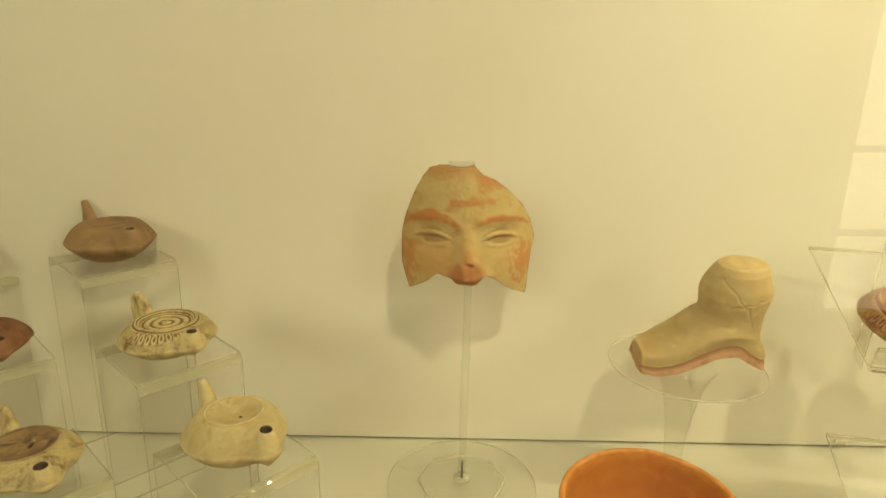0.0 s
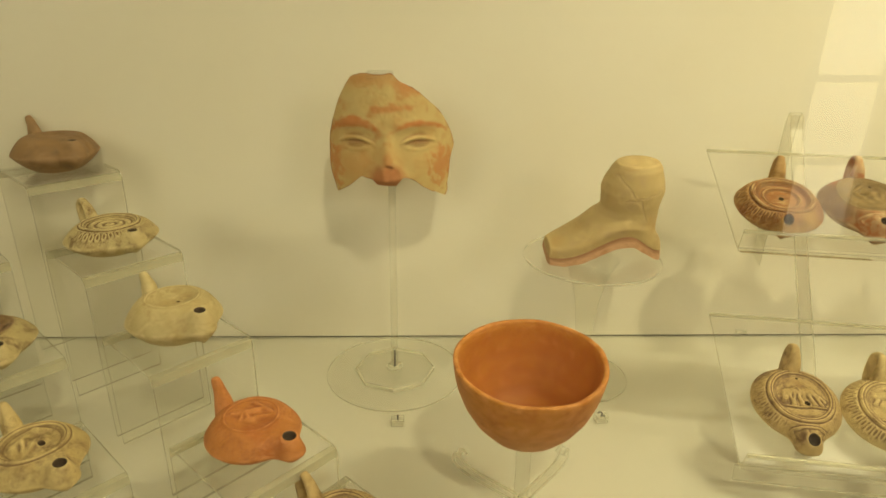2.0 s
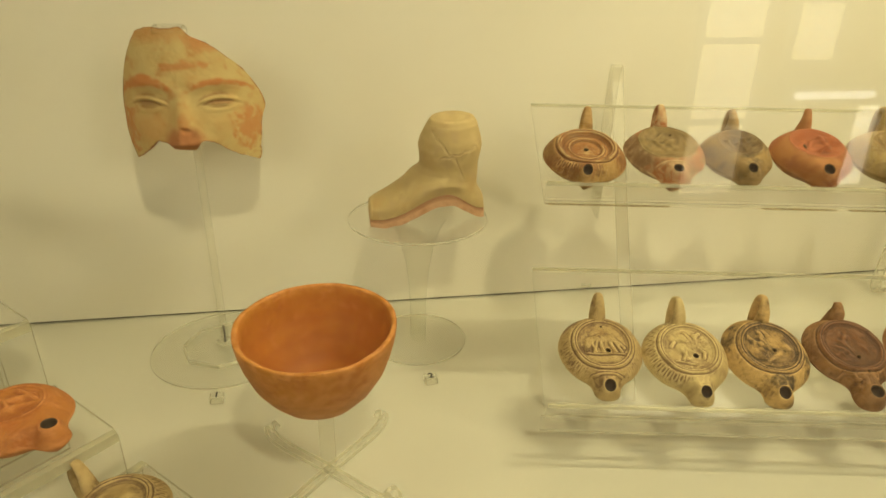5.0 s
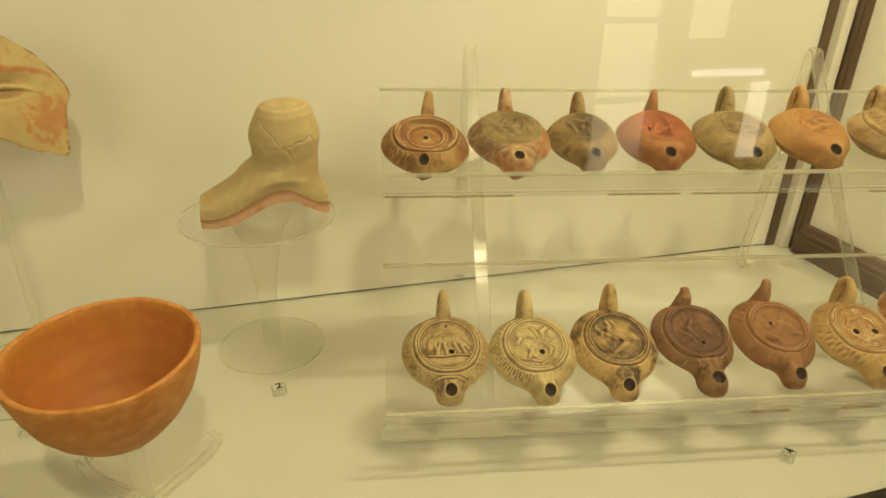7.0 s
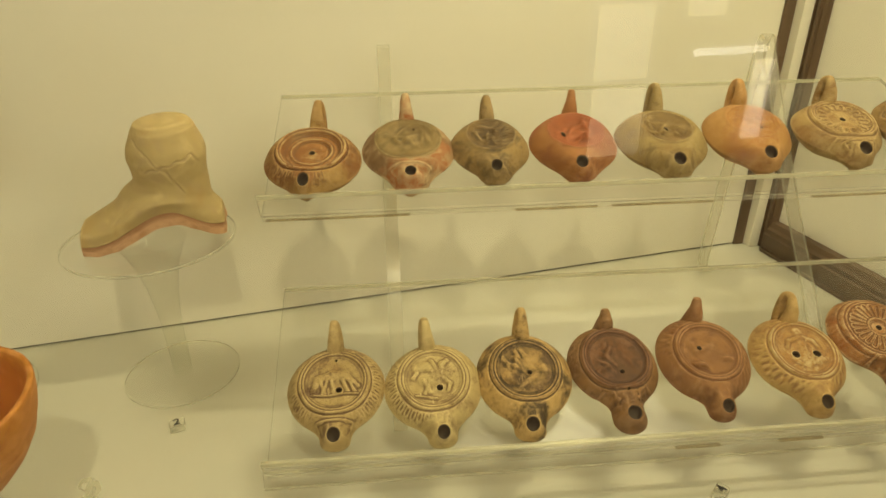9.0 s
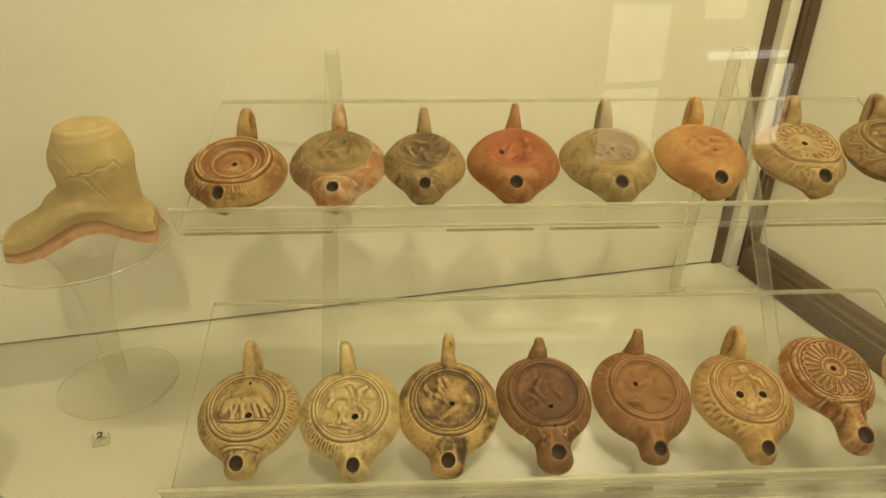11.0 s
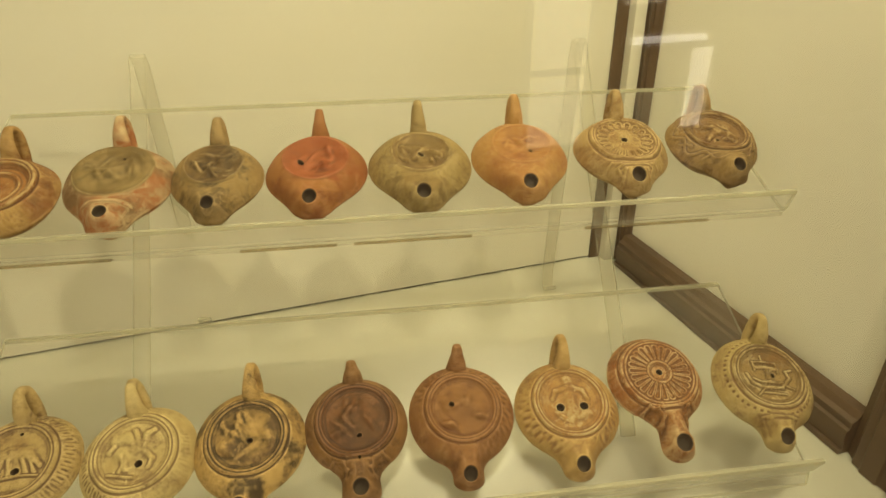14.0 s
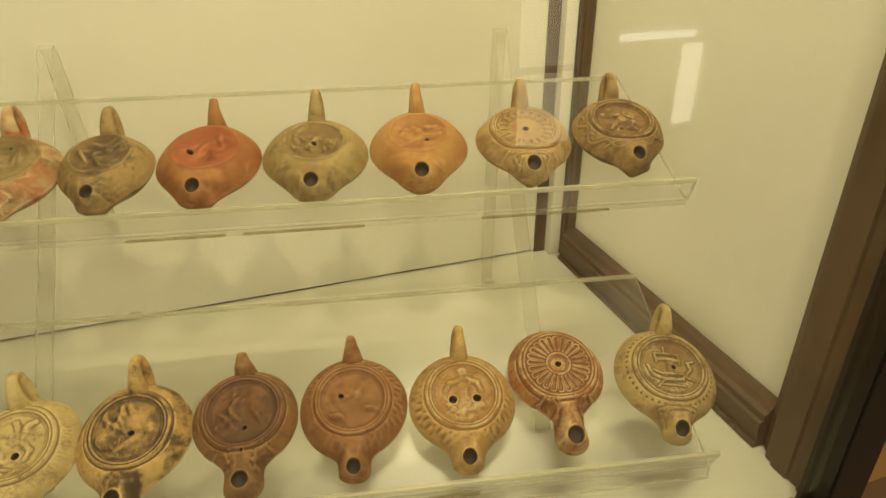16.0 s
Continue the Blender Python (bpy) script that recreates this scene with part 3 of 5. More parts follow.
            for sx in (-1, 1):
                for (x0, y0), (x1, y1) in zip(curl, curl[1:]):
                    z = np.maximum(z, z + 0.0022 * volutes * np.exp(-(off_line(x, y, sx * x0 * R, y0 * R, sx * x1 * R, y1 * R) / 0.0013) ** 2) * (np.abs(x - sx * (x0 + x1) / 2 * R) < 0.1 * R))
                for bx, by in ((0.57, -0.82), (0.28, -1.11)):
                    z = z + 0.0030 * volutes * np.exp(-(np.hypot(x - sx * bx * R, y - by * R) / 0.0022) ** 2)
        if collar:
            z = z + 0.0014 * np.exp(-((y + R * 0.86) / 0.0010) ** 2) * step(nozzle_r * 1.35, nozzle_r * 1.15, np.abs(x))
            z = z + 0.0012 * np.exp(-((np.abs(x) - nozzle_r * (1.2 - 0.3 * np.clip((-y - R * 0.86) / 0.01, 0, 1))) / 0.0009) ** 2) * step(-R * 0.84, -R * 0.88, y) * step(-reach - 0.004, -reach, y)
        z = z + 0.00025 * np.sin(x * 150 + ph[3]) * np.sin(y * 190 + ph[2])
        return z

    def under(x, y):
        d = np.maximum(inside(x, y), 0)
        return hm * (1 - np.sin(np.pi / 2 * np.clip(d / (0.70 * R), 0, 1)) ** 0.85)

    return X, Y, top(X, Y), float(top(np.zeros(1), np.zeros(1))[0]), top, under, n_a, n_s


def lamp_handle(R, H, size, ring, seed, slim=1.0, strap=1.0):
    """An upright loop handle on the rear shoulder, tapering to its top, or a solid pierced lug."""
    bm = bmesh.new()
    if ring:
        path = [(0.74 * R, 0.80 * H), (0.82 * R, H + 0.25 * size), (0.93 * R, H + 0.70 * size), (1.04 * R, H + 0.97 * size), (1.12 * R, H + 0.96 * size), (1.21 * R, H + 0.66 * size), (1.20 * R, H + 0.2 * size), (1.09 * R, H * 0.72), (0.94 * R, H * 0.45)]
        widths = [0.0092, 0.0070, 0.0055, 0.0044, 0.0040, 0.0046, 0.006, 0.007, 0.0075]
        thick = [t * strap for t in (0.0062, 0.0048, 0.0038, 0.0033, 0.0033, 0.0036, 0.0042, 0.005, 0.006)]
    else:
        path = [(0.86 * R, 0.50 * H), (0.92 * R, H * 0.95), (0.98 * R, H + 0.35 * size), (1.05 * R, H + 0.70 * size), (1.10 * R, H + 0.93 * size), (1.115 * R, H + size)]
        widths = [w * slim for w in (0.0115 / slim, 0.0085, 0.0062, 0.0052, 0.0040, 0.0014)]
        thick = [w * slim for w in (0.012 / slim, 0.0095, 0.0072, 0.0060, 0.0046, 0.0014)]
    k = 0.85 + size * 5
    pts, wid, thk = [], [], []
    n = len(path)
    for i in range(n - 1):
        for j in range(4):
            u = j / 4
            p0, p1, p2, p3 = (Vector(path[max(0, min(n - 1, i + o))]) for o in (-1, 0, 1, 2))
            pts.append(0.5 * (2 * p1 + (p2 - p0) * u + (2 * p0 - 5 * p1 + 4 * p2 - p3) * u * u + (3 * p1 - p0 - 3 * p2 + p3) * u ** 3))
            wid.append((widths[i] * (1 - u) + widths[i + 1] * u) * k)
            thk.append((thick[i] * (1 - u) + thick[i + 1] * u) * k)
    pts.append(Vector(path[-1])), wid.append(widths[-1] * k), thk.append(thick[-1] * k)
    rings = []
    m = 14
    for i, p in enumerate(pts):
        d = (pts[min(i + 1, len(pts) - 1)] - pts[max(i - 1, 0)]).normalized()
        nrm = Vector((-d.y, d.x))
        ring_v = []
        for j in range(m):
            a = 2 * math.pi * j / m
            groove = 1 - 0.16 * max(0, math.cos(4 * a)) if ring else 1
            o = nrm * math.sin(a) * thk[i] * groove
            x = math.cos(a) * wid[i]
            ring_v.append(bm.verts.new((x, p.x + o.x, p.y + o.y)))
        rings.append(ring_v)
    for r, q in zip(rings, rings[1:]):
        for j in range(m):
            bm.faces.new((r[j], r[(j + 1) % m], q[(j + 1) % m], q[j]))
    for r in (rings[0], rings[-1]):
        bm.faces.new(r)
    bmesh.ops.recalc_face_normals(bm, faces=bm.faces[:])
    return bm


GROW = 1.05


def lamp_hole(name, top, hx, hy, r, stretch, rim_mat, parent):
    """A round pierced hole with a rounded lip; wick soot and the shade of the pit are both put into its inside colour.
    """
    n = 40
    t = np.arange(n) * 2 * math.pi / n
    c, s = np.cos(t), np.sin(t)
    big = r > 0.004
    out = 1.36 if big else 1.40
    prof = [(out, -0.0006, 0), (1.16, 0.0005 if big else 0.0002, 0), (1.07, 0.0007 if big else 0.0003, 0), (1.0, 0.0003, 0), (0.96, -0.0010, 1), (0.90, -0.0050, 1), (0.60, -0.0068, 1)]
    edge = top(hx + c * r * 1.12, hy + s * r * 1.12)
    slope_x, slope_y = 2 * (edge * c).mean() / 1.12, 2 * (edge * s).mean() / 1.12
    flat = edge.mean() + slope_x * 1.12 * c + slope_y * 1.12 * s
    level = edge.mean() + 0.6 * max(0.0, float((edge - flat).max()))
    bm = bmesh.new()
    rings = []
    for k, dz, _ in prof:
        z = (top(hx + c * r * k, hy + s * r * k) if k > 1.2 else level + (slope_x * c + slope_y * s) * k) + dz
        rings.append([bm.verts.new((hx + c[i] * r * k, (hy + s[i] * r * k) * stretch, z[i])) for i in range(n)])
    for (a, b), (_, _, slot) in zip(zip(rings, rings[1:]), prof[1:]):
        for i in range(n):
            f = bm.faces.new((a[i], a[(i + 1) % n], b[(i + 1) % n], b[i]))
            f.material_index = slot
    bm.faces.new(rings[-1]).material_index = 1
    return part(name, bm, [rim_mat, C_HOLE_DARK], parent, smooth=True)


def oil_lamp(label, mat, disc_mat=None, nozzle_mat=None, handle_mat=None, R=0.041, H=0.0385, reach=0.050, nozzle_r=0.0125, disc_r=0.027, depth=0.004, style="relief", rim="plain", seed=1, holes=((0.004, -0.008, 0.003),),
             hole_r=0.0056, waist=0.0, tip_flat=1.0, volutes=0.0, collar=False, blend=0.012, handle=0.022, ring=True, slim=1.0, strap=1.0, stretch=1.0, fine=False):
    R, disc_r, nozzle_r, reach = R * GROW, disc_r * GROW, nozzle_r * 1.05, reach * 1.05
    X, Y, Z, zc, top, under, n_a, n_s = lamp_surface(R, H, reach, nozzle_r, disc_r, depth, style, rim, seed, holes, hole_r, waist, tip_flat, volutes, collar, blend, fine)
    n_u = 12
    lower = np.linspace(1, 0, n_u + 1)[1:-1] ** 0.8
    rings = [np.stack([X[:, j], Y[:, j], Z[:, j]], axis=1) for j in range(n_s)]
    for sj in lower:
        x, y = X[:, -1] * sj, Y[:, -1] * sj
        rings.append(np.stack([x, y, under(x, y)], axis=1))
    rows = len(rings)
    co = np.concatenate([[(0.0, 0.0, zc)]] + rings + [[(0.0, 0.0, 0.0)]])
    i = np.arange(n_a)
    nx = (i + 1) % n_a
    quads = np.concatenate([np.stack([1 + j * n_a + i, 1 + (j + 1) * n_a + i, 1 + (j + 1) * n_a + nx, 1 + j * n_a + nx], axis=1) for j in range(rows - 1)])
    first = np.stack([np.zeros_like(i), 1 + i, 1 + nx, 1 + nx], axis=1)
    base = 1 + (rows - 1) * n_a
    final = np.stack([base + i, np.full_like(i, len(co) - 1), base + nx, base + nx], axis=1)
    faces = np.concatenate([first, quads, final])
    mid = co[faces].mean(axis=1)
    on_top = np.arange(len(faces)) < n_a * n_s
    radius = np.hypot(mid[:, 0], mid[:, 1])
    which = np.zeros(len(faces), int)
    which[(mid[:, 1] < -R * 0.80) & (np.abs(mid[:, 0]) < nozzle_r * 1.5) & ((radius > R * 0.97) | on_top)] = 2
    which[on_top & (radius < disc_r * 1.03)] = 1
    for hx, hy, hr in list(holes) + [(0.0, -reach, hole_r)]:
        which[on_top & (np.hypot(mid[:, 0] - hx, mid[:, 1] - hy) < hr * 1.06)] = 3
    co[:, 1] *= stretch
    tri = lambda fs: [tuple(f[:3]) if f[2] == f[3] else tuple(f) for f in fs.tolist()]
    whole = bpy.data.meshes.new("whole")
    whole.from_pydata(co.tolist(), [], tri(faces))
    normals = np.zeros(len(co) * 3)
    whole.vertices.foreach_get("normal", normals)
    normals = normals.reshape(-1, 3)
    bpy.data.meshes.remove(whole)
    t = empty("oil_lamp")
    for n, name in enumerate(("body", "discus", "nozzle")):
        fs = faces[which == n]
        if not len(fs):
            continue
        ids, back = np.unique(fs, return_inverse=True)
        me = bpy.data.meshes.new(name)
        me.from_pydata(co[ids].tolist(), [], tri(back.reshape(fs.shape)))
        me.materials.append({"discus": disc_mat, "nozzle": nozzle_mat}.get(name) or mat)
        me.shade_smooth()
        me.normals_split_custom_set_from_vertices(normals[ids].tolist())
        ob = new(name, me)
        ob.parent = t
        if name == "discus" and disc_mat:
            ob["label"] = "recessed disc in a darker tone"
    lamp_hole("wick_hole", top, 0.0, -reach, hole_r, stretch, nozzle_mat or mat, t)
    for hx, hy, hr in holes:
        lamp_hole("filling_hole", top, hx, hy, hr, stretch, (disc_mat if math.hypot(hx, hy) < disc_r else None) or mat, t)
    if handle:
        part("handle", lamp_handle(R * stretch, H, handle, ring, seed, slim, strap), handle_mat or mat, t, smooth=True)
    return tagged(t, label, "oil lamp", "clay oil lamps"), zc


def slope_pose(t, centre, hole, zc, H):
    """Stands a lamp on tray t so that its disc lies at centre and its nozzle points to hole."""
    sl = math.atan2(t["rise"], t["depth"])
    e1 = Vector((math.cos(radians(YAW)), math.sin(radians(YAW)), 0))
    e2h = Vector((-e1.y, e1.x, 0))
    e2 = e2h * math.cos(sl) + Vector((0, 0, math.sin(sl)))
    n = e1.cross(e2)
    o = Vector(t["origin"])
    d = Vector(centre) - o
    foot = o + e1 * d.dot(e1) + e2 * d.dot(e2) + n * 0.0022
    y = Vector(centre) - Vector(hole)
    y = (y - n * y.dot(n)).normalized()
    x = y.cross(n)
    m = Matrix((x, y, n)).transposed().to_4x4()
    return Matrix.Translation(foot) @ m


SOOT = (0.05, 0.035, 0.022)

# wick-hole soot, and the shade inside every hole put into the colour
C_HOLE_DARK = clay("soot_and_hole_dark", (0.15, 0.10, 0.065), (0.11, 0.075, 0.05), (0.06, 0.042, 0.03), 0.5, seed=40)
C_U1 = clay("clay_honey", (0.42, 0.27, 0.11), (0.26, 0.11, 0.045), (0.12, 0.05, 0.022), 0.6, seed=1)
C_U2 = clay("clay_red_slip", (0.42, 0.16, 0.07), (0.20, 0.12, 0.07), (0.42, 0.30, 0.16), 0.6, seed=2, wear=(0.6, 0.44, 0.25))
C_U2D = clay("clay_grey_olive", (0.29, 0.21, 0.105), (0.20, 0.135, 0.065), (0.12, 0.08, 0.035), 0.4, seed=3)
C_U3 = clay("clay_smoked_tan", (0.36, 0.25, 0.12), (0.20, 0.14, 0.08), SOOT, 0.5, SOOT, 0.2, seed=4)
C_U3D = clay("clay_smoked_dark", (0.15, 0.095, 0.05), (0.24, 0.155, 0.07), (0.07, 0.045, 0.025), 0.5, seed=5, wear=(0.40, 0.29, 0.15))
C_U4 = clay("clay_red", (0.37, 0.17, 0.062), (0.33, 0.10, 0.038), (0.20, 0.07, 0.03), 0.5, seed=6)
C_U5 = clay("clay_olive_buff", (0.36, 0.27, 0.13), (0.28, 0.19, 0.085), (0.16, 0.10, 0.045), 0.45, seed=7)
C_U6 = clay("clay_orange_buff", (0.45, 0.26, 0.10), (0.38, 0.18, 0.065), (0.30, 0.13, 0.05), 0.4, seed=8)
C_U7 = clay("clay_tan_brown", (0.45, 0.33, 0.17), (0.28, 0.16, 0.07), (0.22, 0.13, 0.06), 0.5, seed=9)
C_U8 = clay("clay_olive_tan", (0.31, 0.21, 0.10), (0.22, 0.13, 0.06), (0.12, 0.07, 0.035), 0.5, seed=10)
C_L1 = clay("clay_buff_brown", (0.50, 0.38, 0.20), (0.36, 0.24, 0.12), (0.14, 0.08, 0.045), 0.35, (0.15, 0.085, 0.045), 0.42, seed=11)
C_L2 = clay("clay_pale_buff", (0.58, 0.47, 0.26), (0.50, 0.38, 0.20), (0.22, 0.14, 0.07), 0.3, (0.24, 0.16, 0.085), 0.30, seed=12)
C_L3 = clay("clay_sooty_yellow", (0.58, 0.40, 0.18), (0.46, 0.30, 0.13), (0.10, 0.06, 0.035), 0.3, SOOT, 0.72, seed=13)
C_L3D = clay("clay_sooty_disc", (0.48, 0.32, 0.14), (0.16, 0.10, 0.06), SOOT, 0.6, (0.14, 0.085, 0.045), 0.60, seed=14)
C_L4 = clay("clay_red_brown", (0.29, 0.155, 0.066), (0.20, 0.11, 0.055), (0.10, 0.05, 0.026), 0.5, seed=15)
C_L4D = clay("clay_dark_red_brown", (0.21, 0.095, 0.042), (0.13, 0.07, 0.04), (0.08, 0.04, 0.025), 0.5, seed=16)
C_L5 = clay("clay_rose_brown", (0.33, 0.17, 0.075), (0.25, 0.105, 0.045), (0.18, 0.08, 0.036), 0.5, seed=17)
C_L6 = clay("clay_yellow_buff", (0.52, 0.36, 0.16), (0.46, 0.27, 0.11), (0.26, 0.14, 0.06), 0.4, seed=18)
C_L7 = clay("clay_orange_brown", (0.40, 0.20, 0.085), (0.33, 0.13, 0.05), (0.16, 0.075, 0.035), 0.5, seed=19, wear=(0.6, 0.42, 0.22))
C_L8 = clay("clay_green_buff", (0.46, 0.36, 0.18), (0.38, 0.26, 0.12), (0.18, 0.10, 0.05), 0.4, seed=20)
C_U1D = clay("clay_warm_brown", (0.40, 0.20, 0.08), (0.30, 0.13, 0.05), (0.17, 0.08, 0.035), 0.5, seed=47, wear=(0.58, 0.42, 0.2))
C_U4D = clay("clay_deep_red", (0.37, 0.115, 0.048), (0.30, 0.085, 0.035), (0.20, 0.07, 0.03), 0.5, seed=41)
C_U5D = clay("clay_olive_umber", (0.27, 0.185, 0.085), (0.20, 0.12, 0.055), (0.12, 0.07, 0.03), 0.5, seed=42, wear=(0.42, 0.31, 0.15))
# orange buff with the shade of the sunken disc put into its colour
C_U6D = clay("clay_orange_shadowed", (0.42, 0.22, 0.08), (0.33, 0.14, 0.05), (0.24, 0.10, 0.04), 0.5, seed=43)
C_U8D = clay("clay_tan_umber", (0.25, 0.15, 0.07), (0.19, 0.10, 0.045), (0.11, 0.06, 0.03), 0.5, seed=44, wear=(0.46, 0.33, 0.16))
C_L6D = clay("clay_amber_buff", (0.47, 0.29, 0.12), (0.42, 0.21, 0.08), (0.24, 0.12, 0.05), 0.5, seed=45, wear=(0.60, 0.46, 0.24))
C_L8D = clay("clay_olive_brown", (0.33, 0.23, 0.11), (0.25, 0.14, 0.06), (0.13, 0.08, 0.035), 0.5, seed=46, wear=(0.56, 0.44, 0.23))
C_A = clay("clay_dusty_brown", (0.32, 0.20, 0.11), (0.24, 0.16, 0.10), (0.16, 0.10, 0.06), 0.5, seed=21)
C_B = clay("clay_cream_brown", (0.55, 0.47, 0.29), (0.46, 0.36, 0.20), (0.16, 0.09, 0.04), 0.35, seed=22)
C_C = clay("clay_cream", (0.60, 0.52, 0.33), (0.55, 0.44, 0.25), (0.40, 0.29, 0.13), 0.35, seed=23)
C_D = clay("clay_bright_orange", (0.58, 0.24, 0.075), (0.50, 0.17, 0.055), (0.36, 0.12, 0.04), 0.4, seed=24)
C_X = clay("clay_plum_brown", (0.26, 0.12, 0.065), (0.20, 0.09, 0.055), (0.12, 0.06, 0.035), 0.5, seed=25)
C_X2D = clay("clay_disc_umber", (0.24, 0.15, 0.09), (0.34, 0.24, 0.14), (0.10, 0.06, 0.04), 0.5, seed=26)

UPPER = [
    ((0.530, 0.662), (0.515, 0.614), dict(label="honey-brown clay oil lamp with ribbed ring handle", mat=C_U1, R=0.0435, reach=0.042, nozzle_r=0.0100, disc_r=0.0300, depth=0.0065, disc_mat=C_U1D, style="ringed", rim="eggs", seed=1, holes=((0, 0, 0.0028),), hole_r=0.0050, handle=0.034, blend=0.010)),
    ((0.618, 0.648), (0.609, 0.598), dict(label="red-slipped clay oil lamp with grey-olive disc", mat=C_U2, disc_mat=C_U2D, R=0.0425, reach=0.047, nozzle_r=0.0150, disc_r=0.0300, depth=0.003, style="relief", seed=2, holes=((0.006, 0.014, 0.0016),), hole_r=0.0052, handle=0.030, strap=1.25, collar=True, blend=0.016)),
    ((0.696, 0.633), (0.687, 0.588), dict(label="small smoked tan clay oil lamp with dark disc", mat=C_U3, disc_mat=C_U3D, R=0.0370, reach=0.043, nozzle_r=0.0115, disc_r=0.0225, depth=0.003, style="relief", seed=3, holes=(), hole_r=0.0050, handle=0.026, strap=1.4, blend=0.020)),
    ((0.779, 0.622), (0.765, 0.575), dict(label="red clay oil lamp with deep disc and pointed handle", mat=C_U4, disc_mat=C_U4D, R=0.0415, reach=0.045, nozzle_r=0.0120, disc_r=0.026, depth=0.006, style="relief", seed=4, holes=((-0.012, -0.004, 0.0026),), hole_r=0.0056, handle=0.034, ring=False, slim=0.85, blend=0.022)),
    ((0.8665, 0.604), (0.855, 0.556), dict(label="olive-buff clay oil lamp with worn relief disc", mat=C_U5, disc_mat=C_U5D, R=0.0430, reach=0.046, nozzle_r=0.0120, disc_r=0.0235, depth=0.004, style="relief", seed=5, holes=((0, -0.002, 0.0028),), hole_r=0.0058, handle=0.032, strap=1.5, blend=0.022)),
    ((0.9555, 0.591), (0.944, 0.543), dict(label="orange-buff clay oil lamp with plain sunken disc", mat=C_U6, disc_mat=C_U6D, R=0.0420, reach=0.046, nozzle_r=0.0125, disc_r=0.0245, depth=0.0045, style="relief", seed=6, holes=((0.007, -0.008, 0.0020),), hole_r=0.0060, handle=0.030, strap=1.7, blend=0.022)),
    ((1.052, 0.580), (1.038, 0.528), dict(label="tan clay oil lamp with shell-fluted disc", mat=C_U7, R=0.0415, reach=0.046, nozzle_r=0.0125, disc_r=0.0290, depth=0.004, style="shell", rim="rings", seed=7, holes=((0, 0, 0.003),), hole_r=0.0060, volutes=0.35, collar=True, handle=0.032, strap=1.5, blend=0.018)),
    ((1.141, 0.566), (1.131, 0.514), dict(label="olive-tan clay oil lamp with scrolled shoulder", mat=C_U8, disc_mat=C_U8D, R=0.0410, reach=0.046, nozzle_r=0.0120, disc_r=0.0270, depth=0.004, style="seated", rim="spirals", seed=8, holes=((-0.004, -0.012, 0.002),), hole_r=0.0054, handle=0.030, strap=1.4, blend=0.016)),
]
LOWER = [
    ((0.5195, 0.536), (0.511, 0.488), dict(label="buff clay oil lamp with egg-pattern shoulder and relief disc", mat=C_L1, R=0.0415, reach=0.0475, nozzle_r=0.0125, disc_r=0.0290, depth=0.003, style="arched", rim="eggs", seed=11, holes=((0.004, -0.009, 0.003), (0.001, 0.021, 0.0014)), hole_r=0.0056, handle=0.030, strap=1.3, collar=True, blend=0.010)),
    ((0.605, 0.519), (0.602, 0.467), dict(label="pale buff clay oil lamp with worn relief disc", mat=C_L2, R=0.0420, reach=0.0490, nozzle_r=0.0120, disc_r=0.0290, depth=0.003, style="rider", rim="eggs", seed=12, holes=((0.004, -0.010, 0.003),), hole_r=0.0054, handle=0.030, strap=1.4, blend=0.012)),
    ((0.690, 0.508), (0.677, 0.455), dict(label="yellow clay oil lamp blotched with black soot", mat=C_L3, disc_mat=C_L3D, R=0.0430, reach=0.0510, nozzle_r=0.0135, disc_r=0.0295, depth=0.003, style="relief", rim="rings", seed=13, holes=((0.003, -0.004, 0.0026),), hole_r=0.0058, handle=0.030, strap=1.4, blend=0.009)),
    ((0.774, 0.492), (0.767, 0.443), dict(label="dark red-brown clay oil lamp with figure-eight nozzle", mat=C_L4, disc_mat=C_L4D, R=0.0405, reach=0.0530, nozzle_r=0.0150, disc_r=0.0300, depth=0.005, style="relief", rim="rings", seed=14, holes=((0.002, -0.014, 0.0022), (0.001, -0.0335, 0.0014)), hole_r=0.0062, waist=0.10, tip_flat=1.2, volutes=0.5, handle=0.017, ring=False, blend=0.010)),
    ((0.861, 0.478), (0.850, 0.427), dict(label="rose-brown clay oil lamp with ringed disc", mat=C_L5, R=0.0430, reach=0.0530, nozzle_r=0.0120, disc_r=0.0285, depth=0.003, style="relief", rim="leaves", seed=15, holes=((-0.009, 0.002, 0.0024),), hole_r=0.0054, handle=0.028, ring=False, slim=0.95, blend=0.008)),
    ((0.950, 0.458), (0.938, 0.408), dict(label="yellow-buff clay oil lamp with two filling holes", mat=C_L6, disc_mat=C_L6D, R=0.0425, reach=0.0510, nozzle_r=0.0125, disc_r=0.0290, depth=0.003, style="winged", rim="leaves", seed=16, holes=((-0.009, -0.005, 0.0036), (0.011, -0.005, 0.0036)), hole_r=0.0056, handle=0.028, strap=1.5, blend=0.014)),
    ((1.036, 0.452), (1.026, 0.401), dict(label="orange-brown clay oil lamp with rosette disc and volutes", mat=C_L7, R=0.0400, reach=0.0610, nozzle_r=0.0135, disc_r=0.0315, depth=0.003, style="rosette", rim="rings", seed=17, holes=((0, 0, 0.0028),), hole_r=0.0068, waist=0.12, tip_flat=1.2, volutes=1.6, handle=0, blend=0.012)),
    ((1.130, 0.427), (1.111, 0.380), dict(label="greenish buff clay oil lamp with dotted shoulder", mat=C_L8, disc_mat=C_L8D, R=0.0430, reach=0.0530, nozzle_r=0.0120, disc_r=0.0290, depth=0.003, style="boat", rim="dots", seed=18, holes=((0.003, 0.0, 0.0022),), hole_r=0.0058, handle=0.028, strap=1.2, collar=True, blend=0.012)),
]
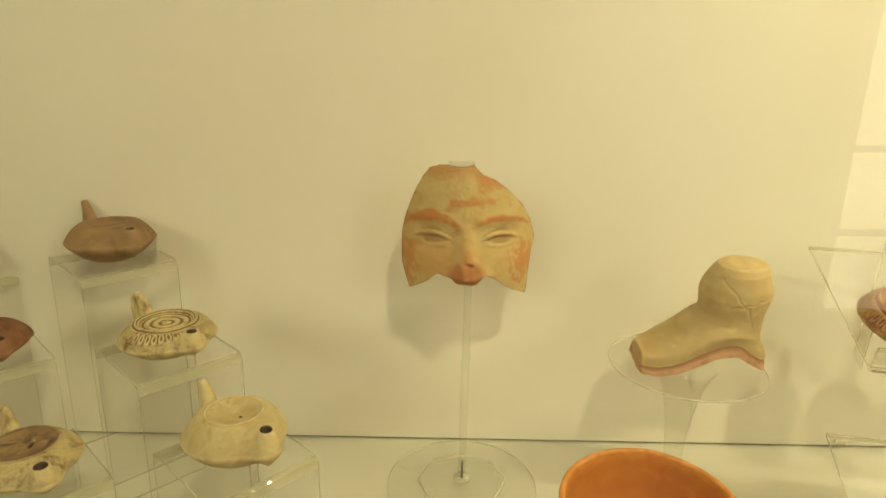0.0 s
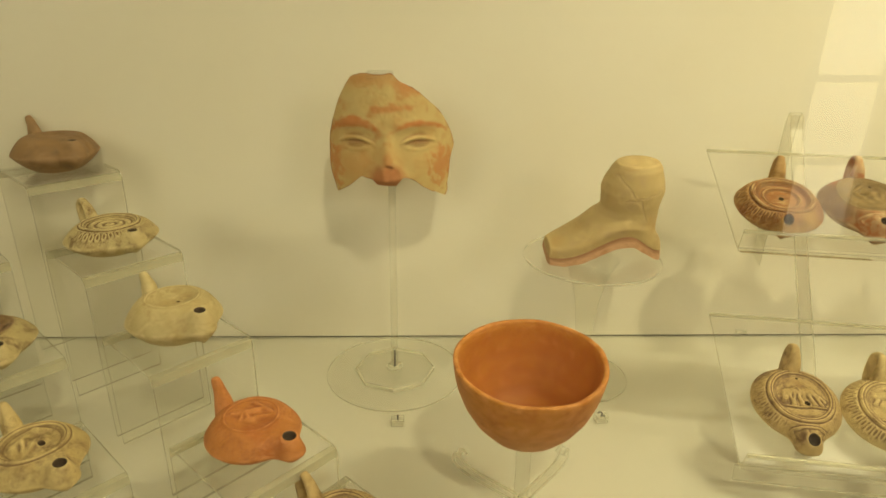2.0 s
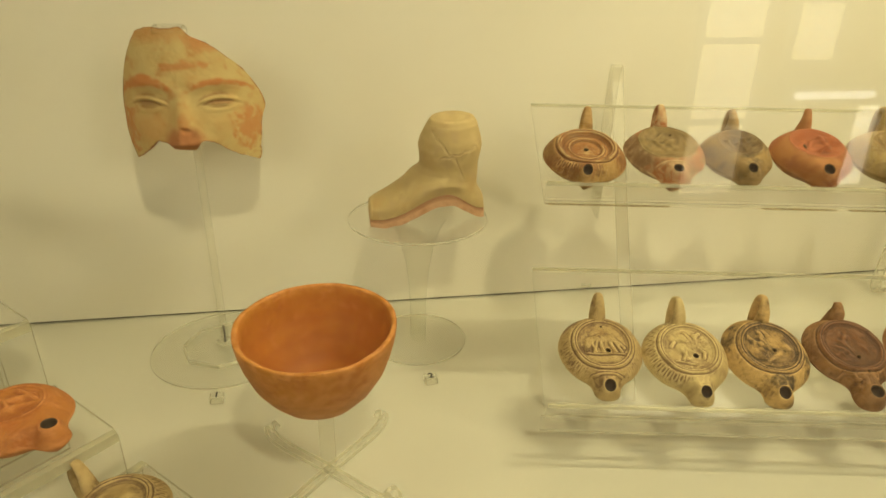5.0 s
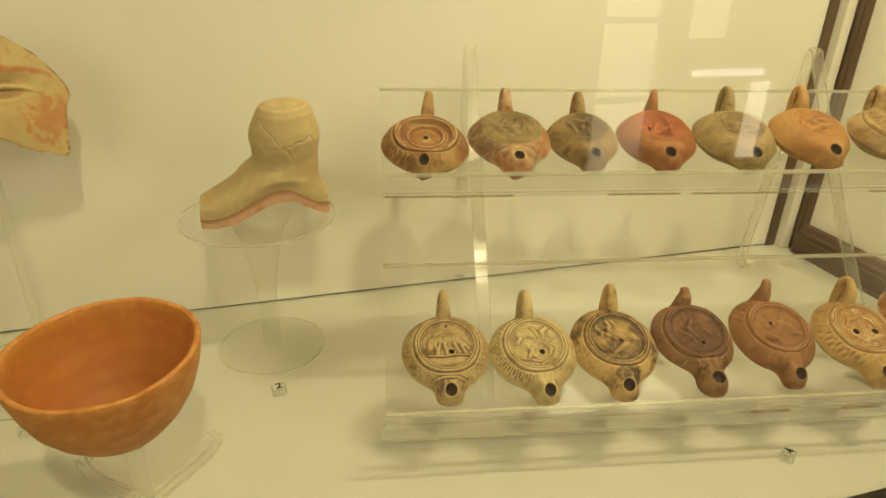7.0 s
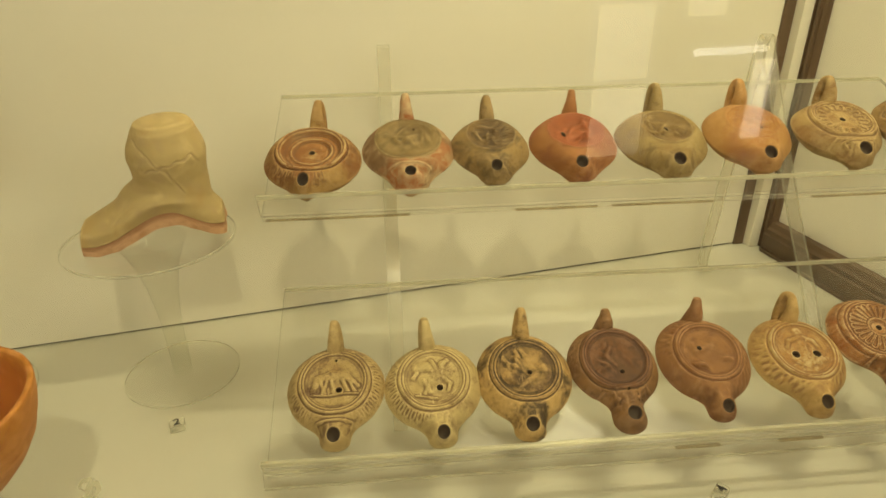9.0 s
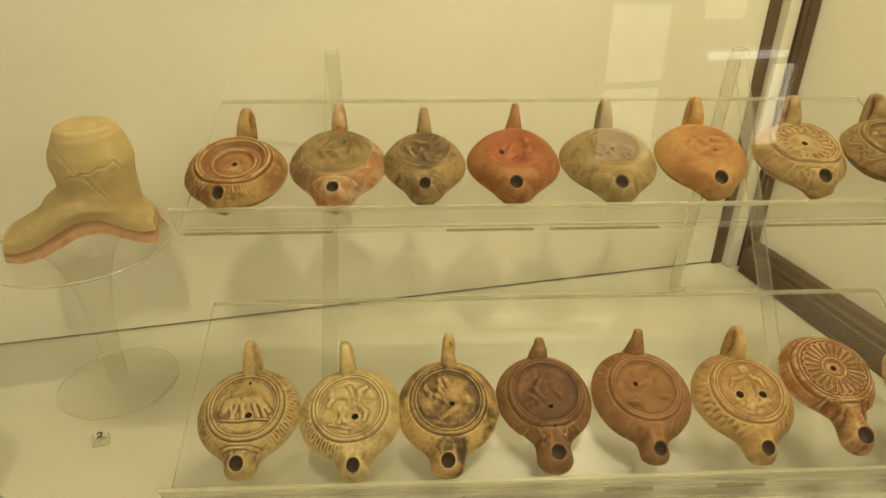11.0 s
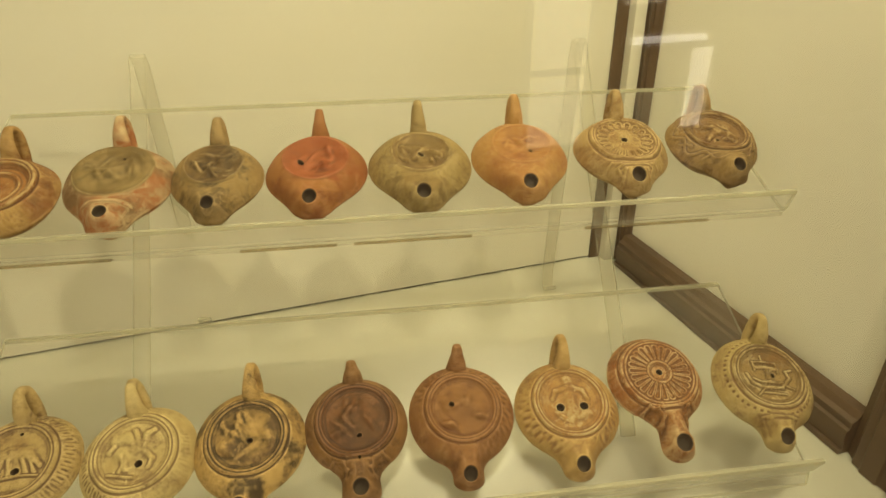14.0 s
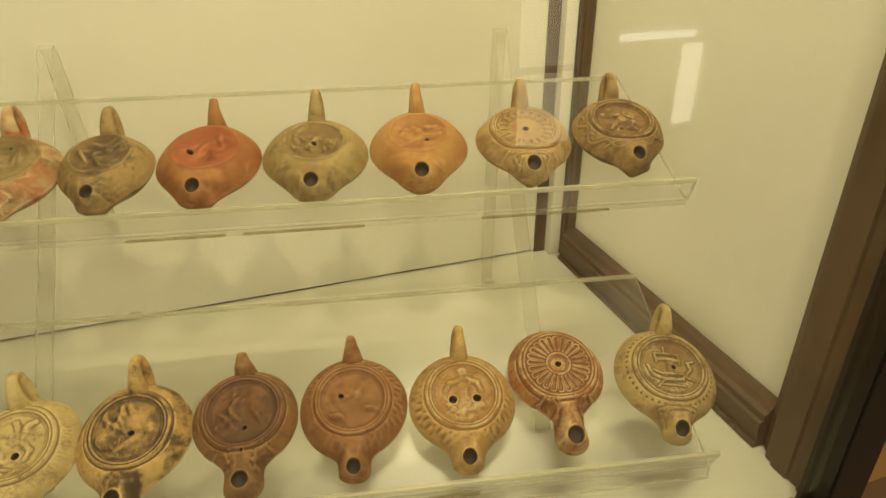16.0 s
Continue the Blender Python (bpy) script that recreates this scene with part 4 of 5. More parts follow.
for t, rows in ((UP, UPPER), (LO, LOWER)):
    for c, h, kw in rows:
        kw["stretch"] = 1.00 if t is UP else 0.99
        kw.setdefault("tip_flat", 1.5)
        kw["handle"] = kw["handle"] * (0.40 if t is UP else 0.48)
        kw["fine"] = True
        ob, zc = oil_lamp(**kw)
        sl = math.atan2(t["rise"], t["depth"])
        e1 = Vector((math.cos(radians(YAW)), math.sin(radians(YAW)), 0))
        e2h = Vector((-e1.y, e1.x, 0))
        nrm = e1.cross(e2h * math.cos(sl) + Vector((0, 0, math.sin(sl))))
        back = Vector((c[0] - h[0], c[1] - h[1])).normalized() * kw["reach"] * 1.05 * kw["stretch"] * math.cos(sl) * 0.97
        c = (h[0] + back.x, h[1] + back.y)
        d = Vector((c[0], c[1], 0)) - Vector(t["origin"])
        zt = t["origin"][2] + d.dot(e2h) * t["rise"] / t["depth"] + zc / nrm.z
        zh = t["origin"][2] + (Vector((h[0], h[1], 0)) - Vector(t["origin"])).dot(e2h) * t["rise"] / t["depth"] + 0.028
        ob.matrix_world = slope_pose(t, (c[0], c[1], zt), (h[0], h[1], zh), zc, 0.029)

ON_RISERS = [
    ("A", -36, dict(label="plain dusty brown clay oil lamp", mat=C_A, R=0.049, H=0.046, reach=0.046, nozzle_r=0.0130, disc_r=0.020, depth=0.002, style="plain", seed=21, holes=(), hole_r=0.0052, handle=0.018, ring=False)),
    ("B", -36, dict(label="cream clay oil lamp with brown rings and eggs", mat=C_B, R=0.048, H=0.036, reach=0.044, nozzle_r=0.0120, disc_r=0.029, depth=0.003, style="rings", rim="eggs", seed=22, holes=(), hole_r=0.0052, handle=0.016)),
    ("C", -38, dict(label="plain cream clay oil lamp", mat=C_C, R=0.0460, H=0.049, reach=0.046, nozzle_r=0.0130, disc_r=0.025, depth=0.004, style="plain", seed=23, holes=((0, -0.01, 0.002),), hole_r=0.0056, handle=0.013, ring=False)),
    ("D", -36, dict(label="bright orange clay oil lamp", mat=C_D, R=0.0430, H=0.038, reach=0.048, nozzle_r=0.0130, disc_r=0.024, depth=0.002, style="relief", seed=24, holes=(), hole_r=0.0062, handle=0.022, ring=False)),
    ("E", -36, dict(label="buff clay oil lamp with patterned disc", mat=C_L1, R=0.0410, H=0.030, reach=0.046, nozzle_r=0.0125, disc_r=0.026, depth=0.003, style="relief", rim="eggs", seed=25, handle=0.020)),
    ("X0", -36, dict(label="plum-brown clay oil lamp", mat=C_X, R=0.040, seed=26, handle=0.018)),
    ("X1", -36, dict(label="dark plum-brown clay oil lamp", mat=C_X, R=0.046, H=0.036, reach=0.046, disc_r=0.024, style="plain", seed=27, handle=0.018)),
    ("X2", -42, dict(label="buff clay oil lamp with umber relief disc", mat=C_B, disc_mat=C_X2D, R=0.0455, H=0.035, reach=0.046, nozzle_r=0.0140, disc_r=0.027, depth=0.004, style="relief", seed=28, hole_r=0.0058, handle=0.015)),
    ("X3", -36, dict(label="pale buff clay oil lamp with relief disc", mat=C_L2, R=0.0415, reach=0.046, disc_r=0.027, style="relief", rim="rings", seed=29, handle=0.018)),
]
for key, az, kw in ON_RISERS:
    (cx, cy), top_z = RISERS[key]
    ob, zc = oil_lamp(fine=True, **kw)
    a = radians(46)
    px = cx + 0.0545 * math.cos(a) - 0.055 * math.sin(a)
    py = cy + 0.0545 * math.sin(a) + 0.055 * math.cos(a)
    ob.matrix_world = pose(px, py, top_z + 0.002, 0, 0, 90 + az)


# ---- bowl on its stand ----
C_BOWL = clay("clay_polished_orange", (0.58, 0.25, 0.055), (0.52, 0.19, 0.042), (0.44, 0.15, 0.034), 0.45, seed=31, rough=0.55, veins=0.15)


def bowl():
    prof_out = [(0.0, 0.0), (0.020, 0.0), (0.027, 0.002), (0.040, 0.012), (0.052, 0.027), (0.061, 0.043), (0.067, 0.060), (0.070, 0.075), (0.0712, 0.084), (0.0708, 0.0865), (0.0690, 0.0872)]
    prof_in = [(0.0668, 0.0862), (0.0655, 0.083), (0.0640, 0.072), (0.0600, 0.054), (0.0520, 0.036), (0.0400, 0.020), (0.0250, 0.011), (0.0, 0.008)]

    def wob(a, r, z):
        k = r / 0.07
        return r + 0.0007 * k * math.sin(2 * a + 0.6) + 0.0003 * k * math.sin(5 * a) + 0.0005 * k * noise.noise(Vector((math.cos(a) * 3, math.sin(a) * 3, z * 60))), z + (0.0005 * math.sin(2 * a + 1) + 0.0003 * math.sin(7 * a) + 0.0004 * noise.noise(Vector((math.cos(a) * 5, math.sin(a) * 5, 2)))) * (z / 0.087)

    fine = []
    for src in (prof_out, prof_in):
        for p, q in zip(src, src[1:]):
            for k in range(3):
                fine.append((p[0] + (q[0] - p[0]) * k / 3, p[1] + (q[1] - p[1]) * k / 3))
        fine.append(src[-1])
    ob = part("bowl", lathe(fine, 96, wobble=wob), C_BOWL, smooth=True)
    ob.matrix_world = pose(0.231, 0.505, 0.0935, 4, 0, 0)
    return tagged(ob, "round orange-red clay bowl on a clear stand", "bowl")


bowl()


def strip_part(name, pts, across, width, thick, parent):
    fine = []
    for i in range(len(pts) - 1):
        for k in range(4):
            fine.append(Vector(pts[i]).lerp(Vector(pts[i + 1]), k / 4))
    fine.append(Vector(pts[-1]))
    return part(name, sweep(fine, across, width, thick), [M_ACRYLIC, M_EDGE], parent)


bowl_stand = tagged(empty("bowl_stand", pose(0.233, 0.507, 0.0, 0, 0, -43)), "clear acrylic scroll-footed stand below the bowl", "display stand")
for k in range(4):
    a = math.pi / 2 * k
    d = Vector((math.cos(a), math.sin(a), 0))
    s = Vector((-math.sin(a), math.cos(a), 0))
    up = Vector((0, 0, 1))
    prof = [(0.004, 0.006), (0.03, 0.005), (0.06, 0.004), (0.078, 0.006), (0.086, 0.012), (0.086, 0.020), (0.080, 0.024), (0.075, 0.020)]
    strip_part("leg", [d * r + up * z for r, z in prof], s, 0.010, 0.005, bowl_stand)
part("post", box_bm((-0.006, -0.006, 0.0095), (0.006, 0.006, 0.0900), 0.0012), M_ROD, bowl_stand)
part("top_plate", lathe([(0, 0.0902), (0.024, 0.0902), (0.0244, 0.0915), (0.024, 0.0930), (0, 0.0930)], 40, slots=[0, 1, 1, 0]), [M_ACRYLIC, M_EDGE], bowl_stand)


# ---- mask fragment on its stand ----
def face_material():
    m, nt, b, _ = nodes_of("clay_painted_fragment")
    base = mixed(nt, ramp(nt, noise_tex(nt, 22.0, 5, 0.65), 0.40, 0.62), (0.56, 0.43, 0.195), (0.53, 0.36, 0.145))
    tc = nt.nodes.new("ShaderNodeTexCoord")
    sep = nt.nodes.new("ShaderNodeSeparateXYZ")
    nt.links.new(tc.outputs["Object"], sep.inputs[0])

    def math_node(op, a, b2=None):
        n = nt.nodes.new("ShaderNodeMath")
        n.operation = op
        for i, v in enumerate((a, b2)):
            if v is None:
                continue
            if isinstance(v, bpy.types.NodeSocket):
                nt.links.new(v, n.inputs[i])
            else:
                n.inputs[i].default_value = v
        return n.outputs[0]

    x, z = sep.outputs["X"], sep.outputs["Z"]
    ax = math_node("ABSOLUTE", x)
    rust = (0.50, 0.17, 0.05)
    rag = noise_tex(nt, 85.0, 7, 0.72, (4, 2, 1))

    def patch(cx, cz, rx, rz, both, soft, col, strength, arch=0.0, tone=rust, ragged=6.0):
        u = math_node("DIVIDE", math_node("SUBTRACT", ax if both else x, cx), rx)
        bow = math_node("MULTIPLY", math_node("MULTIPLY", u, u), arch * rx * rx)
        v = math_node("DIVIDE", math_node("SUBTRACT", math_node("ADD", z, bow), cz), rz)
        d = math_node("ADD", math_node("MULTIPLY", u, u), math_node("MULTIPLY", v, v))
        d = math_node("ADD", d, math_node("MULTIPLY", math_node("SUBTRACT", rag, 0.5), ragged))
        return mixed(nt, times(nt, ramp(nt, d, 1.0 + soft * 0.9, 1.0 - soft * 0.9), strength), col, tone)

    base = mixed(nt, times(nt, ramp(nt, noise_tex(nt, 70.0, 7, 0.72, (1, 5, 2)), 0.53, 0.63), 0.65), base, (0.47, 0.22, 0.075))
    base = patch(-0.040, 0.0265, 0.029, 0.0062, False, 0.6, base, 0.8, 13.0)
    base = patch(0.040, 0.0250, 0.033, 0.0036, False, 0.6, base, 0.8, 9.0)
    # brown tone put into the gap between the lids
    base = patch(0.037, 0.0022, 0.0125, 0.0026, True, 0.8, base, 0.75, 5.0, (0.33, 0.18, 0.08), 1.5)
    base = patch(0.006, 0.041, 0.018, 0.0045, False, 0.7, base, 0.6, 0.0, rust, 18.0)
    base = patch(0.066, -0.028, 0.012, 0.020, True, 0.6, base, 0.65, 0.0, rust, 14.0)
    base = patch(-0.034, -0.024, 0.016, 0.014, False, 0.8, base, 0.35, 0.0, (0.50, 0.24, 0.08), 6.0)
    base = patch(0.001, -0.038, 0.020, 0.016, False, 0.5, base, 0.9, 0.0, (0.38, 0.145, 0.06), 1.5)
    base = patch(0.001, -0.018, 0.006, 0.010, False, 0.7, base, 0.6, 0.0, (0.44, 0.18, 0.06), 2.0)
    base = patch(-0.025, 0.080, 0.050, 0.014, False, 0.8, base, 0.5, 0.0, (0.50, 0.22, 0.07), 5.0)
    base = patch(0.030, 0.066, 0.022, 0.008, False, 0.8, base, 0.6, -8.0, rust, 5.0)
    # creases and hollows darkened in the colour itself
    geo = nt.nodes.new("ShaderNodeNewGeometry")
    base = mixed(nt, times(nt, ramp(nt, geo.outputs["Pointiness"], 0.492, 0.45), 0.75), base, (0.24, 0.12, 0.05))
    nt.links.new(base, b.inputs["Base Color"])
    b.inputs["Roughness"].default_value = 0.8
    b.inputs["Specular IOR Level"].default_value = 0.25
    bumped(nt, b, noise_tex(nt, 130.0, 7, 0.7), 0.6, 0.0014)
    return m


def mask_fragment():
    """A thin bowed sherd with a brow ridge, two almond swellings and a broken nose; ragged upper and lower edges."""
    nu, nv = 120, 110

    def left(v):
        return -0.0735 + 0.027 * max(0, v / 0.07) ** 1.5 + 0.011 * max(0, (-0.03 - v) / 0.03) ** 1.3

    def right(v):
        return 0.0830 - 11.0 * max(0, v + 0.010) ** 2 - 0.042 * max(0, (-0.006 - v) / 0.055) ** 1.35

    def jag(t, k):
        return 0.0010 * math.sin(t * 210 + k) + 0.0016 * noise.noise(Vector((t * 90, k, 0))) + 0.0009 * noise.noise(Vector((t * 330, k, 5)))

    def top(u):
        t = 0.081 - 0.006 * max(0, (-u - 0.035) / 0.02) ** 2
        if u > 0.005:
            t = 0.081 - 0.62 * (u - 0.005)
        return t + jag(u, 0.7)

    def bottom(u):
        e = 0.0
        e = -0.0385 - 0.0085 * math.exp(-((u - 0.001) / 0.0150) ** 6)
        e -= 0.024 * max(0, (-u - 0.030) / 0.033) ** 1.0 if u < 0 else 0.029 * max(0, (u - 0.020) / 0.040) ** 1.5
        return e + jag(u, 2.1)

    def depth(u, v):
        y = 7.2 * u * u + 1.3 * v * v * (1 if v > 0 else 0.4)
        y += 8 * max(0, abs(u) - 0.045) ** 2
        au = abs(u)
        y -= 0.0022 * math.exp(-((v - 0.022 - 0.10 * (au - 0.03)) / 0.007) ** 2) * math.exp(-((au - 0.033) / 0.026) ** 4)
        # sockets, a heavy upper lid, the sunken eye and a soft lower lid
        eu = au - 0.038
        y += 0.0080 * math.exp(-(eu / 0.022) ** 2 - ((v - 0.006) / 0.013) ** 2)
        y -= 0.0058 * math.exp(-(eu / 0.0165) ** 4 - ((v - 0.003) / 0.0075) ** 2)
        lid = 0.0078 - 13.0 * eu * eu + 0.03 * eu
        y -= 0.0036 * math.exp(-((v - lid) / 0.0019) ** 2) * math.exp(-(eu / 0.019) ** 4)
        y += 0.0020 * math.exp(-((v - lid + 0.0040) / 0.0020) ** 2) * math.exp(-(eu / 0.0135) ** 4)
        y += 0.0016 * math.exp(-((v + 0.0022 - 9 * eu * eu) / 0.0020) ** 2) * math.exp(-((eu + 0.001) / 0.013) ** 4)
        y -= 0.0012 * math.exp(-((v + 0.0062 - 9 * eu * eu) / 0.0024) ** 2) * math.exp(-(eu / 0.016) ** 4)
        # a nose that widens to a broken tip, with a notch on one side
        run = max(0.0, min(1.0, (0.020 - v) / 0.058))
        wide = 0.0080 + 0.0125 * run ** 2.6
        y -= (0.021 * run ** 1.15) * math.exp(-abs(u / wide) ** 2.2) * (1 if v > -0.040 else max(0.45, 1 - (-0.040 - v) / 0.016))
        y += 0.0050 * math.exp(-((u - 0.004) / 0.0050) ** 2 - ((v + 0.0255 + 0.25 * (u - 0.004)) / 0.0022) ** 2)
        y += 0.0032 * math.exp(-((u - 0.012) / 0.0026) ** 2 - ((v + 0.0330) / 0.0050) ** 2)
        y += 0.0014 * noise.noise(Vector((u * 160, v * 160, 8))) * math.exp(-(u / 0.016) ** 2 - ((v + 0.038) / 0.014) ** 2)
        y -= 0.004 * math.exp(-((au - 0.045) / 0.022) ** 2 - ((v + 0.030) / 0.020) ** 2)
        y += 0.0006 * noise.noise(Vector((u * 70, v * 70, 0))) + 0.0003 * noise.noise(Vector((u * 230, v * 230, 3)))
        return y

    bm = bmesh.new()
    front, rear = [], []
    for j in range(nv + 1):
        q = j / nv
        rf, rr = [], []
        for i in range(nu + 1):
            p = i / nu
            v = 0.0
            for _ in range(3):
                u = left(v) + (right(v) - left(v)) * p
                v = bottom(u) + (top(u) - bottom(u)) * q
            y = depth(u, v)
            rf.append(bm.verts.new((u, y, v)))
            rr.append(bm.verts.new((u * 0.95, 7.2 * u * u + 8 * max(0, abs(u) - 0.045) ** 2 + 0.011, v * 0.985)))
        front.append(rf), rear.append(rr)
    for j in range(nv):
        for i in range(nu):
            f = bm.faces.new((front[j][i], front[j][i + 1], front[j + 1][i + 1], front[j + 1][i]))
            # outermost front cells take the edge tone, drawing the dark outline seen head-on
            edge_toned = noise.noise(Vector((i * 0.22, j * 0.22, 2.0))) > -0.05
            f.material_index = 1 if edge_toned and (j in (0, nv - 1) or i in (0, nu - 1)) else 0
            bm.faces.new((rear[j][i], rear[j + 1][i], rear[j + 1][i + 1], rear[j][i + 1]))
    loop_f = front[0] + [r[-1] for r in front[1:]] + front[-1][-2::-1] + [r[0] for r in front[-2:0:-1]]
    loop_r = rear[0] + [r[-1] for r in rear[1:]] + rear[-1][-2::-1] + [r[0] for r in rear[-2:0:-1]]
    n = len(loop_f)
    for k in range(n):
        bm.faces.new((loop_f[k], loop_r[k], loop_r[(k + 1) % n], loop_f[(k + 1) % n])).material_index = 1
    bmesh.ops.recalc_face_normals(bm, faces=bm.faces[:])
    broken = clay("clay_broken_rust", (0.36, 0.19, 0.075), (0.28, 0.13, 0.05), (0.16, 0.08, 0.035), 0.5, seed=35)
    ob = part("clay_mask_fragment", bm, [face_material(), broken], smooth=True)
    for p in ob.data.polygons:
        if p.material_index == 1:
            p.use_smooth = False
    ob.matrix_world = pose(0.0895, 0.738, 0.3265, -4, 0, 0)
    return tagged(ob, "broken buff clay mask fragment with rust-red paint traces", "mask fragment")


mask_fragment()

mask_stand = tagged(empty("mask_stand", pose(0.094, 0.760, 0.0)), "clear acrylic rod on a round base holding the fragment", "display stand")
disc = lathe([(0, 0.0007), (0.0935, 0.0007), (0.0939, 0.0015), (0.0935, 0.003), (0, 0.003)], 72, slots=[0, 1, 1, 0])
part("base_disc", disc, [M_ACRYLIC, M_EDGE], mask_stand)
part("base_block", lathe([(0, 0.0032), (0.0554, 0.0032), (0.0554, 0.008), (0.0535, 0.0092), (0, 0.0092)], 8, slots=[0, 1, 1, 0]), [M_ACRYLIC, M_EDGE], mask_stand)
part("collar", lathe([(0, 0.0093), (0.011, 0.0093), (0.011, 0.011), (0.0065, 0.013), (0, 0.013)], 32, slots=[0, 1, 1, 0]), [M_ACRYLIC, M_EDGE], mask_stand)
part("screw", lathe([(0, 0.010), (0.0016, 0.010), (0.0016, 0.034), (0, 0.036)], 12), M_STEEL, mask_stand, "dark steel screw")
part("rod", lathe([(0.0045, 0.0132), (0.0048, 0.02), (0.0048, 0.300)], 24), M_ROD, mask_stand, smooth=True)
strip_part("hook", [(-0.008, 0.000, 0.29), (-0.010, 0.018, 0.34), (-0.012, 0.024, 0.392), (-0.012, 0.020, 0.4045), (-0.012, 0.006, 0.4085), (-0.012, -0.006, 0.4055), (-0.012, -0.008, 0.401)], (1, 0, 0), 0.030, 0.003, mask_stand)


# ---- bust fragment on its stand ----
def bust_fragment():
    """A hollow sherd of rounded head, neck and spreading shoulder, broken along an arched lower edge."""
    levels, m_n = 150, 220
    keys = np.array([(0.0, 0.002, 0.077, 0.035), (0.012, 0.005, 0.073, 0.036), (0.020, 0.0140, 0.0575, 0.037), (0.030, 0.0212, 0.0470, 0.038), (0.041, 0.0245, 0.0445, 0.036), (0.052, 0.0310, 0.0385, 0.034), (0.062, 0.034, 0.0355, 0.033),
                     (0.074, 0.035, 0.0365, 0.035), (0.084, 0.0355, 0.0385, 0.036), (0.095, 0.036, 0.0360, 0.034), (0.104, 0.037, 0.0320, 0.030), (0.111, 0.038, 0.0295, 0.027), (0.1170, 0.038, 0.0255, 0.021), (0.1200, 0.038, 0.016, 0.012), (0.1210, 0.038, 0.001, 0.001)])
    hs = np.linspace(0, 0.1210, 400)
    curves = [np.interp(hs, keys[:, 0], keys[:, c]) for c in (1, 2, 3)]
    kern = np.hanning(33) / np.hanning(33).sum()
    soft = [np.convolve(np.pad(c, 16, mode="edge"), kern, "valid") for c in curves]
    edge = np.clip((hs - 0.106) / 0.010, 0, 1)
    curves = [a * (1 - edge) + b * edge for a, b in zip(soft, curves)]
    cracks = [((0.012, 0.106), (0.036, 0.076)), ((0.036, 0.080), (0.047, 0.050)), ((0.018, 0.079), (0.062, 0.089)), ((0.062, 0.089), (0.066, 0.080))]

    def off_crack(x, z):
        best = 1.0
        for (x0, z0), (x1, z1) in cracks:
            k = max(0, min(1, ((x - x0) * (x1 - x0) + (z - z0) * (z1 - z0)) / ((x1 - x0) ** 2 + (z1 - z0) ** 2)))
            best = min(best, math.hypot(x - x0 - k * (x1 - x0), z - z0 - k * (z1 - z0) + 0.0012 * math.sin(x * 500)))
        return best

    def ring(h, grow, down=0.0):
        row = []
        cx, a, b = (float(np.interp(max(h, 0), hs, c)) for c in curves)
        for k in range(m_n):
            t = 2 * math.pi * k / m_n
            ct, st = math.cos(t), math.sin(t)
            boxy = 1 + 0.10 * max(0, 1 - h / 0.04) * (1 - math.cos(4 * t)) / 2
            x, y = cx + (a + grow) * ct * boxy, (b + grow) * st * boxy
            cut = -0.0655 + 0.10 * max(h, 0) + 0.0012 * noise.noise(Vector((y * 90, h * 90, 4)))
            if x < cut:
                x = cut + 0.06 * (x - cut)
            side = 0.0755 + 0.0008 * noise.noise(Vector((y * 90, h * 90, 9)))
            x = min(x, side)
            down_k = down * (0.85 + 0.40 * math.exp(-((x - 0.01) / 0.05) ** 2) + 0.28 * noise.noise(Vector((x * 60, y * 60, 1))))
            arch = 0.034 * math.exp(-((x - 0.026) / (0.052 if x < 0.026 else 0.034)) ** 2)
            z = h + arch * max(0, 1 - h / 0.055) - down_k
            n_ = 1 + 0.010 * noise.noise(Vector((x * 38, y * 38, z * 38))) + 0.004 * noise.noise(Vector((x * 120, y * 120, z * 120)))
            if y < 0 and h > 0.03:
                n_ -= 0.030 * math.exp(-(off_crack(x, z) / 0.0010) ** 2)
            row.append(bm.verts.new((cx + (x - cx) * n_, y * n_, z)))
        return row

    bm = bmesh.new()
    rows = [ring(0.1210 * (j / levels) ** 0.9 * 0.9995, 0.0) for j in range(levels + 1)]
    lower = [ring(0.0, -0.0006, 0.0004), ring(0.0, 0.0010, 0.0055), ring(0.0, 0.0016, 0.0115), ring(0.0, 0.0002, 0.0120), ring(0.0, -0.008, 0.0122), ring(0.03, -0.010)]
    for r, q in zip(rows, rows[1:]):
        for k in range(m_n):
            bm.faces.new((r[k], r[(k + 1) % m_n], q[(k + 1) % m_n], q[k]))
    bm.faces.new(rows[-1])
    for r, q in zip([rows[0]] + lower, lower):
        for k in range(m_n):
            bm.faces.new((r[(k + 1) % m_n], r[k], q[k], q[(k + 1) % m_n])).material_index = 1
    bm.faces.new(lower[-1]).material_index = 1
    bmesh.ops.recalc_face_normals(bm, faces=bm.faces[:])
    outer = clay("clay_greenish_buff", (0.55, 0.44, 0.25), (0.54, 0.39, 0.20), (0.46, 0.34, 0.18), 0.35, seed=33, veins=0.2)
    broken = clay("clay_broken_pink", (0.54, 0.33, 0.22), (0.47, 0.25, 0.14), (0.36, 0.19, 0.10), 0.5, seed=34)
    ob = part("clay_bust_fragment", bm, [outer, broken], smooth=True)
    for p in ob.data.polygons:
        if p.material_index == 1:
            p.use_smooth = False
    ob.matrix_world = pose(0.356, 0.743, 0.1945, 8, -2.2, 0)
    return tagged(ob, "greenish-buff clay bust fragment with a pink broken edge", "bust fragment")


